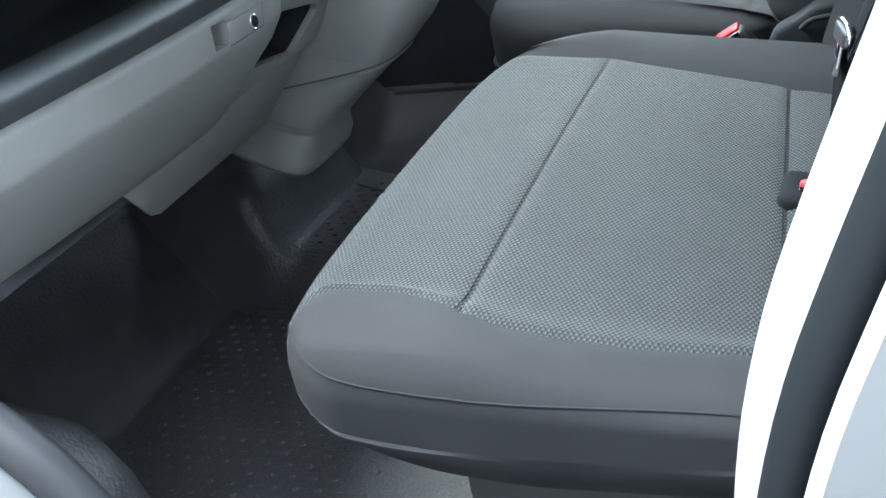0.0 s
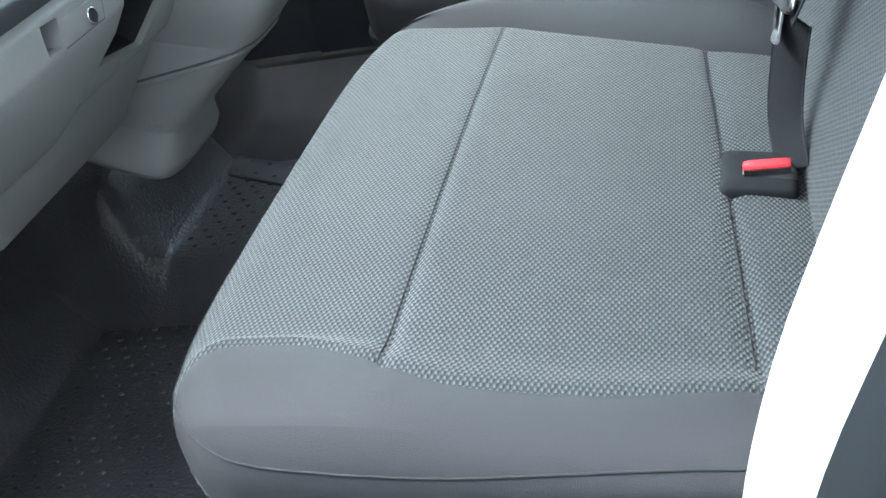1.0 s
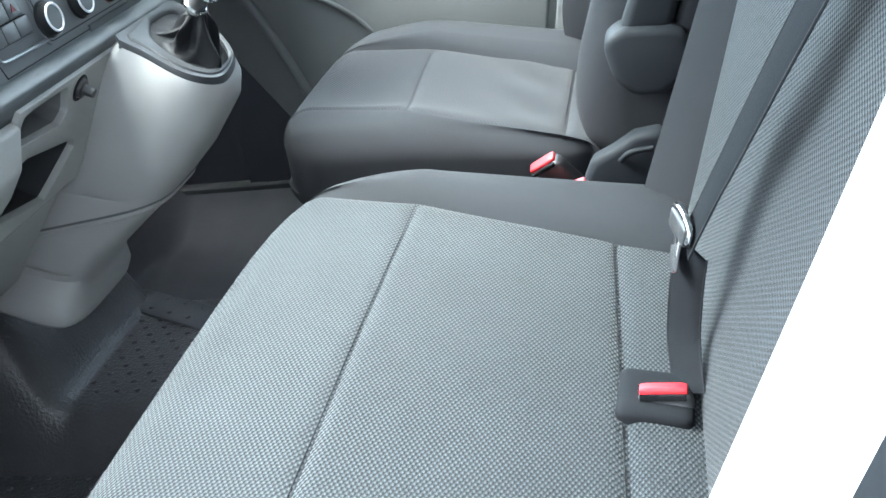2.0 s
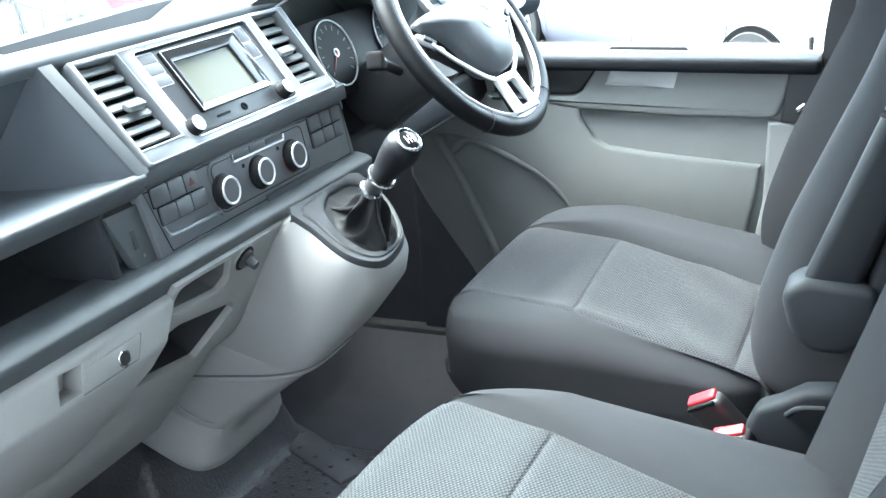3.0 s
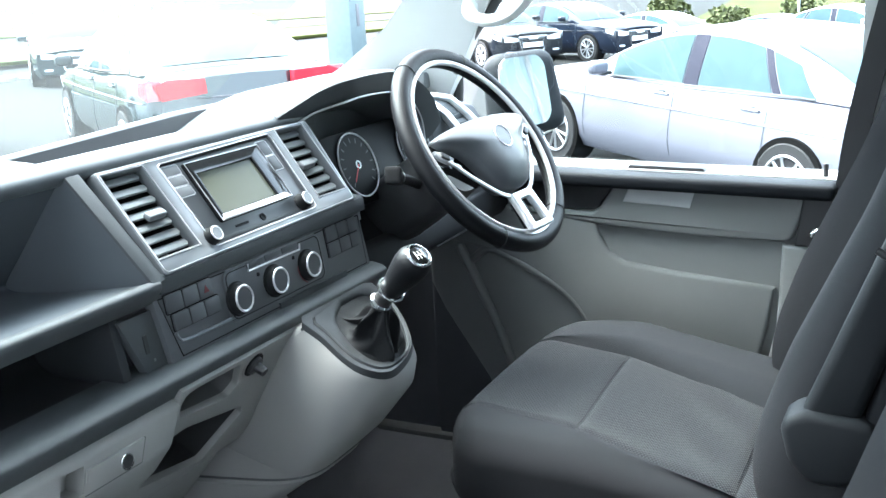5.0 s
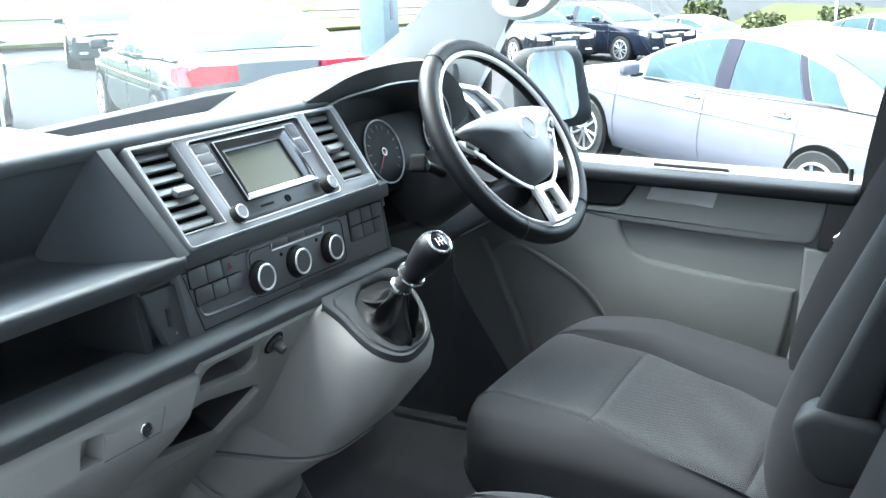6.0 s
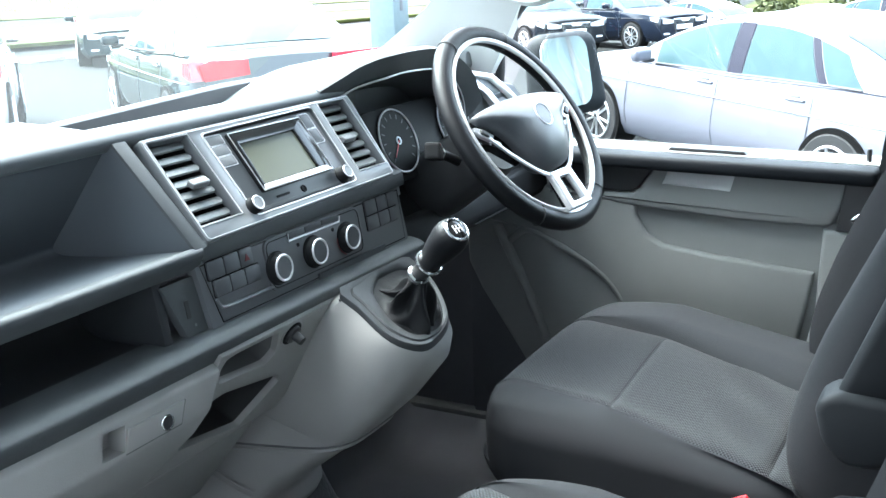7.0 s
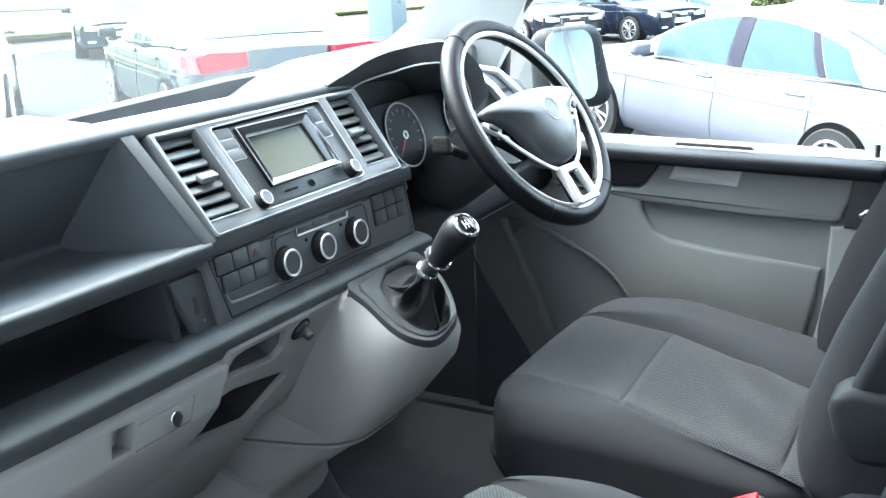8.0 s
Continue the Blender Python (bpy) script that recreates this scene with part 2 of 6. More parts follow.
def lathe(profile, n=32):
    """Pairs of radius and height turned round z."""
    bm = bmesh.new()
    rows = []
    for r, z in profile:
        rows.append([bm.verts.new((r * math.cos(2 * math.pi * k / n), r * math.sin(2 * math.pi * k / n), z)) for k in range(n)] if r > 1e-6 else [bm.verts.new((0, 0, z))])
    for a, b in zip(rows, rows[1:]):
        for k in range(n):
            j = (k + 1) % n
            if len(a) == 1 and len(b) > 1:
                bm.faces.new((a[0], b[j], b[k]))
            elif len(b) == 1 and len(a) > 1:
                bm.faces.new((a[k], a[j], b[0]))
            elif len(a) > 1:
                bm.faces.new((a[k], a[j], b[j], b[k]))
    return bm


def hoop(R, r, n=64, m=14, squash=1.0):
    """A ring round z."""
    bm = bmesh.new()
    rows = []
    for i in range(n):
        a = 2 * math.pi * i / n
        rows.append([bm.verts.new(((R + r * math.cos(2 * math.pi * j / m)) * math.cos(a), (R + r * math.cos(2 * math.pi * j / m)) * math.sin(a), r * squash * math.sin(2 * math.pi * j / m))) for j in range(m)])
    for i in range(n):
        for j in range(m):
            bm.faces.new((rows[i][j], rows[(i + 1) % n][j], rows[(i + 1) % n][(j + 1) % m], rows[i][(j + 1) % m]))
    return bm


def sheet(f, nu, nv, thick=0.0):
    """A sheet of points f(u, v), u and v from 0 to 1, given thickness below its normals."""
    bm = bmesh.new()
    rows = [[bm.verts.new(f(i / nu, j / nv)) for j in range(nv + 1)] for i in range(nu + 1)]
    for i in range(nu):
        for j in range(nv):
            bm.faces.new((rows[i][j], rows[i + 1][j], rows[i + 1][j + 1], rows[i][j + 1]))
    if thick:
        bmesh.ops.recalc_face_normals(bm, faces=bm.faces)
        bmesh.ops.solidify(bm, geom=bm.faces[:], thickness=thick)
    return bm


def panel(outline, place, thick, bevel=0.0, segments=2):
    """A flat outline (pairs) made thick along z and put at a pose."""
    bm = bmesh.new()
    low = [bm.verts.new((a, b, 0)) for a, b in outline]
    top = [bm.verts.new((a, b, thick)) for a, b in outline]
    n = len(outline)
    for k in range(n):
        bm.faces.new((low[k], low[(k + 1) % n], top[(k + 1) % n], top[k]))
    bm.faces.new(low[::-1])
    bm.faces.new(top)
    bmesh.ops.recalc_face_normals(bm, faces=bm.faces)
    if bevel:
        edges = [e for e in bm.edges if abs(e.verts[0].co.z - thick) < 1e-6 and abs(e.verts[1].co.z - thick) < 1e-6]
        bmesh.ops.bevel(bm, geom=edges, offset=bevel, segments=segments, profile=0.5, affect="EDGES")
    bm.transform(place)
    return bm


def round_rect(w, h, r, n=5, cx=0.0, cy=0.0):
    out = []
    for sx, sy, a0 in ((1, 1, 0), (-1, 1, 90), (-1, -1, 180), (1, -1, 270)):
        for k in range(n + 1):
            a = radians(a0 + 90 * k / n)
            out.append((cx + sx * (w / 2 - r) + r * math.cos(a), cy + sy * (h / 2 - r) + r * math.sin(a)))
    return out


def split(bm, sort):
    """Takes a mesh apart by sort(place of a face on the unit cube, normal); returns one mesh a name."""
    grid = bm.verts.layers.float_vector.get("grid")
    names = {f.index: sort(sum((v[grid] for v in f.verts), Vector()) / len(f.verts), f.normal) for f in bm.faces}
    bm.faces.ensure_lookup_table()
    out = {}
    for name in sorted(set(names.values())):
        copy = bm.copy()
        copy.faces.ensure_lookup_table()
        bmesh.ops.delete(copy, geom=[f for f in copy.faces if names[f.index] != name], context="FACES")
        out[name] = copy
    bm.free()
    return out


def carve(ob, bm):
    """Cuts the shape bm out of a mesh object."""
    tool = new("tool", mesh("tool", bm, ob.data.materials[0], False))
    cut = ob.modifiers.new("cut", "BOOLEAN")
    cut.object, cut.solver = tool, "EXACT"
    data = bpy.data.meshes.new_from_object(ob.evaluated_get(bpy.context.evaluated_depsgraph_get()))
    ob.modifiers.clear()
    ob.data = data
    bpy.data.objects.remove(tool)


# ---- the shell of the cab ----
def floor_height(x, y):
    """The moulded floor: flat by the seats, rising to the bulkhead, with a hump below the console."""
    z = 0.0
    if x < -1.20:
        z += (-1.20 - x) * 1.15
    rise, step = (max(0.0, min(1.0, (a - x) / w)) for a, w in ((-0.76, 0.14), (-1.050, 0.100)))
    across = max(0.0, 1 - (abs(y - 0.195) / 0.210) ** 8)
    return max(z, (0.10 * rise * rise * (3 - 2 * rise) + 0.15 * step * step * (3 - 2 * step)) * across ** 0.5)


solid("floor", sheet(lambda u, v: (-1.72 + 2.09 * u, -0.875 + 1.75 * v, floor_height(-1.72 + 2.09 * u, -0.875 + 1.75 * v)), 170, 140), M["rubber"], "black moulded rubber cab floor with a raised hump", "floor", kind="structure")

studs = bmesh.new()
for i in range(20):
    for j in range(38):
        x, y = -1.17 + 0.036 * i + (0.018 if j % 2 else 0), -0.56 + 0.024 * j
        if x > -0.72 or (y > -0.03 and y < 0.05) or (y > 0.0 and (x > -0.84 or x < -1.06)) or y > 0.33:
            continue
        z = floor_height(x, y)
        stud = lathe([(0.0060, -0.002), (0.0056, 0.0026), (0.0036, 0.0042), (0, 0.0045)], 8)
        stud.transform(Matrix.Translation((x, y, z)) @ Matrix.Diagonal((0.95, 0.75, 0.8, 1)))
        data = bpy.data.meshes.new("tmp")
        stud.to_mesh(data)
        stud.free()
        studs.from_mesh(data)
        bpy.data.meshes.remove(data)
tagged(new("floor_studs", mesh("floor_studs", studs, M["rubber"])), "small raised rubber studs in rows on the cab floor", "floor studs", kind="stuff")

strip_path = [(x, y, floor_height(max(x, -1.06), min(y, 0.36)) + 0.004) for x, y in [(-1.14 + 0.0275 * k, 0.385 - 0.0135 * k) for k in range(10)]]
carpet_strip = sweep(strip_path, [(-0.036, -0.012), (0.036, -0.012), (0.033, 0.001), (0.028, 0.004), (-0.028, 0.004), (-0.033, 0.001)])
strip = solid("floor_mat", carpet_strip, M["strip"], "grey rubber mat edge lying over the floor hump", "floor mat")
for k in range(5):
    for side in (-1, 1):
        x, y = -1.12 + 0.045 * k + 0.009 * side, 0.375 - 0.022 * k + 0.015 * side
        part("stud", moved(lathe([(0.005, -0.002), (0.0045, 0.002), (0.003, 0.0034), (0, 0.0036)], 8), Matrix.Translation((x, y, floor_height(max(x, -1.06), min(y, 0.36)) + 0.0078))), M["strip"], strip)


def mat_point(u, v):
    x, y = -1.68 + 1.33 * u, 0.418 + 0.437 * v
    return (x, y, floor_height(x, y) + 0.012 + 0.080 * max(0.0, (v - 0.65) / 0.35) ** 2)


solid("floor_carpet", sheet(mat_point, 60, 24, 0.006), M["mat"], "black carpet mat in the driver's footwell", "floor mat")

wheel_cover = loft([[Vector((-1.04 + 0.235 * math.cos(a) * s, -0.79 + 0.13 * math.sin(a) * s, z)) for a in [2 * math.pi * k / 28 for k in range(28)]]
                    for s, z in ((1.06, -0.01), (1.05, 0.06), (1.0, 0.16), (0.95, 0.22), (0.85, 0.27), (0.64, 0.305), (0.36, 0.325), (0.1, 0.33))])
solid("wheel_arch_cover", wheel_cover, M["rubber"], "rounded black rubber cover over the wheel arch in the footwell", "wheel arch", kind="structure")

# sill of the open doorway
solid("sill_panel", box(-1.3, -0.17, -0.96, -0.86, -0.2, -0.012, 0.012), M["body"], "white painted door sill below the open doorway", "sill", kind="structure")
solid("sill_panel_front", prism([(-1.3, -0.2), (-1.3, 0.62), (-1.06, 0.55), (-0.94, 0.47), (-0.85, 0.40), (-0.795, 0.33), (-0.735, 0.20), (-0.70, 0.06), (-0.68, -0.2)], -0.96, -0.872, 0.01, 3), M["body"], "white painted front pillar foot of the doorway", "sill", kind="structure")
solid("sill_far", box(-1.72, -0.1, 0.852, 0.924, -0.02, 0.108, 0.01), M["deck"], "black sill below the driver's door", "sill", kind="structure")
solid("sill_seal", tube([(-1.05, -0.87, 0.55), (-0.93, -0.87, 0.47), (-0.838, -0.87, 0.40), (-0.78, -0.87, 0.33), (-0.72, -0.87, 0.20), (-0.68, -0.87, 0.06), (-0.6, -0.87, 0.01), (-0.2, -0.87, 0.01)], 0.024), M["seal"], "black rubber door seal along the sill", "door seal", kind="structure")


def jamb(z):
    """The front edge of the door pillar, leaning back with height."""
    knots = ((-0.2, -0.18), (0.2, -0.178), (0.374, -0.168), (0.503, -0.148), (0.6, -0.117), (0.715, -0.074), (1.0, 0.03), (1.5, 0.19))
    for (a, xa), (b, xb) in zip(knots, knots[1:]):
        if z <= b:
            return xa + (xb - xa) * (z - a) / (b - a)
    return knots[-1][1]


def pillar(section):
    zs = [-0.2 + 1.7 * k / 60 for k in range(61)]
    soft = [sum(jamb(z + d) for d in (-0.06, -0.03, 0, 0.03, 0.06)) / 5 for z in zs]
    return loft([[(x + a, y, z) for a, y in section] for x, z in zip(soft, zs)])


door_pillar = thing("door_pillar", "white painted door pillar with a rubber seal", "pillar", kind="structure")
part("pillar_body", pillar([(0, -0.85), (0.004, -0.86), (0.025, -0.928), (0.06, -0.93), (0.06, -0.80), (0.03, -0.81)]), M["body"], door_pillar)
part("pillar_seal", pillar([(0.038 - 0.021 * math.cos(radians(a)), -0.931 - 0.044 * math.sin(radians(a)) ** 0.8) for a in range(0, 181, 12)]), M["jamb_seal"], door_pillar, "dark grey rubber seal")
part("side_panel", pillar([(0.06, -0.93), (0.04, -0.976), (0.048, -0.986), (0.9, -0.99), (0.9, -0.93)]), M["body"], door_pillar)
part("inner_trim", pillar([(0.061, -0.80), (0.10, -0.78), (0.35, -0.78), (0.35, -0.80)]), M["trim_light"], door_pillar)

# front post of the open doorway, behind the view
solid("post_front", sweep([(-1.45, -0.86, -0.1), (-1.42, -0.88, 0.9), (-0.78, -0.80, 1.42)], [(-0.05, -0.05), (0.05, -0.05), (0.05, 0.05), (-0.05, 0.05)], 1, up=(0, 1, 0)), M["trim_light"], "light grey front roof post", "pillar", kind="structure")
# out of view; closes the cab and reflects light onto the dashboard
solid("wall_bulkhead", box(0.36, 0.39, -0.93, 0.93, -0.02, 1.46), M["bulkhead"], "unseen near-white bulkhead behind the seats, bouncing light forward", "wall", kind="structure")
solid("wall_front", box(-1.74, -1.68, -0.93, 0.93, -0.02, 0.80), M["carpet"], "black bulkhead below the windscreen", "wall", kind="structure")
solid("ceiling", box(-0.80, 0.40, -0.90, 0.90, 1.43, 1.47, 0.01), M["head"], "light grey cloth roof lining", "ceiling", kind="structure")
solid("wall_side", box(-1.74, -1.04, 0.885, 0.93, -0.02, 0.78), M["carpet"], "black side wall of the footwell", "wall", kind="structure")
solid("wall_side_rear", box(-0.17, 0.39, 0.875, 0.93, -0.02, 1.46), M["trim_light"], "grey trim behind the driver's door", "wall", kind="structure")
solid("wall_kick", box(-1.74, -1.28, -0.93, -0.88, -0.02, 0.78), M["carpet"], "black side wall of the passenger footwell", "wall", kind="structure")

screen_glass = bmesh.new()
corners = [screen_glass.verts.new(p) for p in ((-1.67, -0.86, 0.805), (-1.67, 0.86, 0.805), (-0.79, 0.72, 1.435), (-0.79, -0.72, 1.435))]
screen_glass.faces.new(corners)
windscreen = solid("windscreen", screen_glass, M["windscreen"], "clear sloping windscreen glass", "windscreen", kind="structure")
windscreen.visible_shadow = False

# far roof post with its flared trim foot
far_post = thing("roof_post", "light grey trim on the windscreen post", "pillar", kind="structure")
part("post_trim", loft([[(-1.26, 0.78, 0.90), (-1.24, 0.86, 0.90), (-0.96, 0.88, 0.88), (-0.955, 0.84, 0.88)],
                        [(-1.17, 0.775, 0.945), (-1.16, 0.86, 0.945), (-0.93, 0.875, 0.93), (-0.925, 0.83, 0.93)],
                        [(-1.06, 0.77, 1.02), (-1.05, 0.85, 1.02), (-0.885, 0.865, 1.01), (-0.88, 0.82, 1.01)],
                        [(-0.92, 0.74, 1.16), (-0.91, 0.83, 1.16), (-0.79, 0.84, 1.15), (-0.785, 0.79, 1.15)],
                        [(-0.72, 0.70, 1.43), (-0.71, 0.80, 1.43), (-0.62, 0.81, 1.43), (-0.61, 0.76, 1.43)]]), M["trim_light"], far_post)
part("post_seal", sweep([(-0.957, 0.88, 0.74), (-0.957, 0.88, 0.84), (-0.953, 0.878, 0.89), (-0.947, 0.872, 0.93), (-0.925, 0.86, 0.972), (-0.885, 0.838, 1.013), (-0.852, 0.830, 1.046), (-0.76, 0.812, 1.17), (-0.585, 0.775, 1.43)], ring_section(0.0115, 10), 4, up=(0, 1, 0)), M["black"], far_post, "black rubber door seal")
part("grab_handle", sweep([(-0.872, 0.785, 1.060), (-0.856, 0.748, 1.043), (-0.828, 0.735, 1.032), (-0.790, 0.732, 1.033), (-0.748, 0.732, 1.054), (-0.700, 0.735, 1.120), (-0.668, 0.765, 1.215)], ring_section(0.012, 10, 0.017), 6, up=(0, 1, 0)), M["trim_light"], far_post, "light grey grab handle")
part("post_window", box(-1.04, -0.99, 0.80, 0.83, 0.895, 0.93, 0.006), M["frame"], far_post)

# ---- the driver's door ----
door = thing("door_1", "closed grey driver's door with moulded armrest and pocket", "door", kind="structure", at=(0, 0, 0))


def on_door(outline, y, thick, bevel):
    """An outline in x and z standing on the inside of the door, proud towards the seats."""
    return panel([(x, z) for x, z in outline], Matrix(((1, 0, 0, 0), (0, 0, -1, y), (0, 1, 0, 0), (0, 0, 0, 1))), thick, bevel, 3)


part("door_shell", box(-1.04, -0.19, 0.868, 0.925, 0.10, 0.722, 0.008), M["carpet"], door)
part("door_skin", prism([(-1.04, 0.10), (-1.04, 0.738), (-0.19, 0.722), (-0.19, 0.10)], 0.926, 0.975, 0.012, 3), M["body"], door, "white painted outer skin")
part("lower_trim", on_door([(-1.035, 0.66), (-1.03, 0.47), (-1.0, 0.41), (-0.90, 0.26), (-0.86, 0.16), (-0.22, 0.16), (-0.215, 0.66), (-0.62, 0.70)], 0.868, 0.016, 0.008), M["door_grey"], door)
part("sill_cap", prism([(-1.02, 0.712), (-1.02, 0.739), (-0.20, 0.722), (-0.20, 0.694)], 0.806, 0.872, 0.010, 3), M["cap"], door, "dark plastic cap below the window")
ledge = part("sill_ledge", prism([(-1.02, 0.70), (-1.02, 0.741), (-0.20, 0.724), (-0.20, 0.69)], 0.872, 0.9255, 0.003, 2), M["trim_light"], door, "pale ledge below the window")
part("demist_slot", prism([(-0.60, 0.72), (-0.588, 0.7385), (-0.445, 0.7355), (-0.43, 0.72)], 0.8745, 0.921, 0.001), M["black"], ledge, "dark slot in the ledge")
part("rear_corner", on_door([(-0.255, 0.70), (-0.195, 0.70), (-0.195, 0.60), (-0.268, 0.605)], 0.853, 0.022, 0.006), M["black"], door, "dark corner by the lock")
part("handle_recess", on_door([(-0.82, 0.722), (-0.600, 0.716), (-0.640, 0.660), (-0.655, 0.653), (-0.82, 0.655)], 0.853, 0.014, 0.005), M["black"], door, "black switch panel")
door_arm = part("armrest", on_door([(-0.600, 0.716), (-0.250, 0.698), (-0.258, 0.655), (-0.272, 0.618), (-0.285, 0.610), (-0.45, 0.612), (-0.640, 0.624), (-0.72, 0.634), (-0.83, 0.641), (-0.83, 0.651), (-0.652, 0.650), (-0.636, 0.660)], 0.853, 0.018, 0.007), M["door_grey"], door)
carve(door_arm, loft([[(-0.590, y, 0.673), (-0.459, y, 0.666), (-0.449, y, 0.701), (-0.574, y, 0.709)] for y in (0.80, 0.846)]))
CUP = [Vector(q) for q in ((-0.590, 0, 0.673), (-0.459, 0, 0.666), (-0.449, 0, 0.701), (-0.574, 0, 0.709))]
part("pull_cup", sheet(lambda u, v: (CUP[0].lerp(CUP[1], u)).lerp(CUP[3].lerp(CUP[2], u), v) + Vector((0, 0.8355 + 0.012 * max(0.0, math.sin(math.pi * u ** 0.55)) * math.sin(math.pi * v ** 0.8) ** 0.6, 0)), 20, 10, 0.002), M["cup"], door, "pale shiny hollow pull cup")
part("armrest_lower", on_door([(-1.0, 0.660), (-0.648, 0.646), (-0.643, 0.605), (-0.622, 0.568), (-0.590, 0.550), (-0.50, 0.538), (-0.302, 0.520), (-0.312, 0.45), (-0.33, 0.36), (-0.36, 0.30), (-0.60, 0.30), (-0.645, 0.37), (-0.69, 0.445), (-0.74, 0.495), (-0.80, 0.53), (-0.86, 0.553), (-1.0, 0.575)], 0.853, 0.015, 0.008), M["door_grey"], door)
part("rear_edge", on_door([(-0.290, 0.605), (-0.262, 0.605), (-0.195, 0.60), (-0.195, 0.20), (-0.30, 0.20), (-0.318, 0.34), (-0.297, 0.45)], 0.853, 0.018, 0.008), M["door_grey"], door)
part("speaker_rim", tube([(-0.925, 0.846, 0.53), (-0.88, 0.846, 0.557), (-0.80, 0.846, 0.525), (-0.73, 0.846, 0.487), (-0.685, 0.846, 0.445), (-0.645, 0.848, 0.375)], 0.009, up=(0, 1, 0)), M["door_grey"], door)
part("door_rib", tube([(-0.955, 0.850, 0.56), (-0.935, 0.848, 0.52), (-0.915, 0.848, 0.48), (-0.88, 0.850, 0.40), (-0.845, 0.850, 0.31), (-0.83, 0.852, 0.24)], 0.011, up=(0, 1, 0)), M["door_grey"], door)
part("lock_pin", lathe([(0.005, 0), (0.005, 0.022), (0.004, 0.026), (0, 0.027)], 12), M["black"], door).location = (-0.225, 0.890, 0.722)
part("door_catch", moved(rounded(0.012, 0.005, 0.005, 0.004, 4), pose(-0.232, 0.828, 0.634, 0, -40, 0)), M["chrome"], door, "bright door catch")
pane = bmesh.new()
pane.faces.new([pane.verts.new(p) for p in ((-1.0, 0.905, 0.735), (-0.19, 0.905, 0.72), (-0.12, 0.84, 1.42), (-0.6, 0.82, 1.42))])
window = solid("window_1", pane, M["glass"], "clear glass of the driver's window", "window", kind="structure")
window.visible_shadow = False
solid("door_post", sweep([(-0.185, 0.885, 0.70), (-0.165, 0.88, 0.85), (-0.10, 0.85, 1.15), (-0.04, 0.80, 1.43)], [(-0.02, -0.035), (0.02, -0.035), (0.02, 0.035), (-0.02, 0.035)], 5, up=(0, 1, 0)), M["black"], "black window frame post", "pillar", kind="structure")

# the open passenger door, swung out beside the camera
HINGE = pose(-1.22, -0.96, 0, 0, 0, -44)
open_door = thing("door_2", "open white passenger door with grey inner trim", "door", kind="structure")
part("door_skin", moved(prism([(0.0, -0.12), (1.05, -0.12), (1.05, 0.735), (0.0, 0.735)], -0.05, -0.01, 0.012), HINGE), M["body"], open_door)
part("inner_trim", moved(prism([(0.03, -0.05), (1.02, -0.05), (1.02, 0.70), (0.03, 0.70)], -0.01, 0.035, 0.012), HINGE), M["door_grey"], open_door)
part("window_frame", moved(sweep([(0.0, -0.03, 0.73), (0.42, -0.03, 1.42), (0.98, -0.03, 1.42), (1.04, -0.03, 0.73)], [(-0.02, -0.02), (0.02, -0.02), (0.02, 0.02), (-0.02, 0.02)], 0, up=(0, 1, 0)), HINGE), M["black"], open_door)


# ---- seats ----
def knots_at(knots, z):
    """Straight lines between (place, value) pairs."""
    if z <= knots[0][0]:
        return knots[0][1]
    for (a, xa), (b, xb) in zip(knots, knots[1:]):
        if z <= b:
            return xa + (xb - xa) * (z - a) / (b - a)
    return knots[-1][1]


def eased(knots, z, w=0.03):
    return sum(knots_at(knots, z + w * d) for d in (-1, -0.5, 0, 0.5, 1)) / 5


def laid(tree_, points, lift, steps=8, down=False):
    """A smooth line brought onto a surface, the nearest way or straight down."""
    out = []
    for p in smooth_path(points, steps):
        if down:
            where, normal, index, gap = tree_.ray_cast(p + Vector((0, 0, 0.2)), Vector((0, 0, -1)))
        else:
            where, normal, index, gap = tree_.find_nearest(p)
        out.append(where + normal * lift)
    return out


CUTS = 80


def row_of(value, half, r, cuts=CUTS):
    """The row of a rounded box's grid that lies nearest to a place, and its own place."""
    best = None
    for k in range(cuts + 2):
        g = -1 + 2 * k / (cuts + 1)
        q = math.copysign(abs(g) ** 0.9, g) * half
        inner = max(-(half - r), min(half - r, q))
        off = q - inner
        at = inner + r * off / math.hypot(off, r)
        if best is None or abs(at - value) < abs(best[1] - value):
            best = (g, at)
    return best


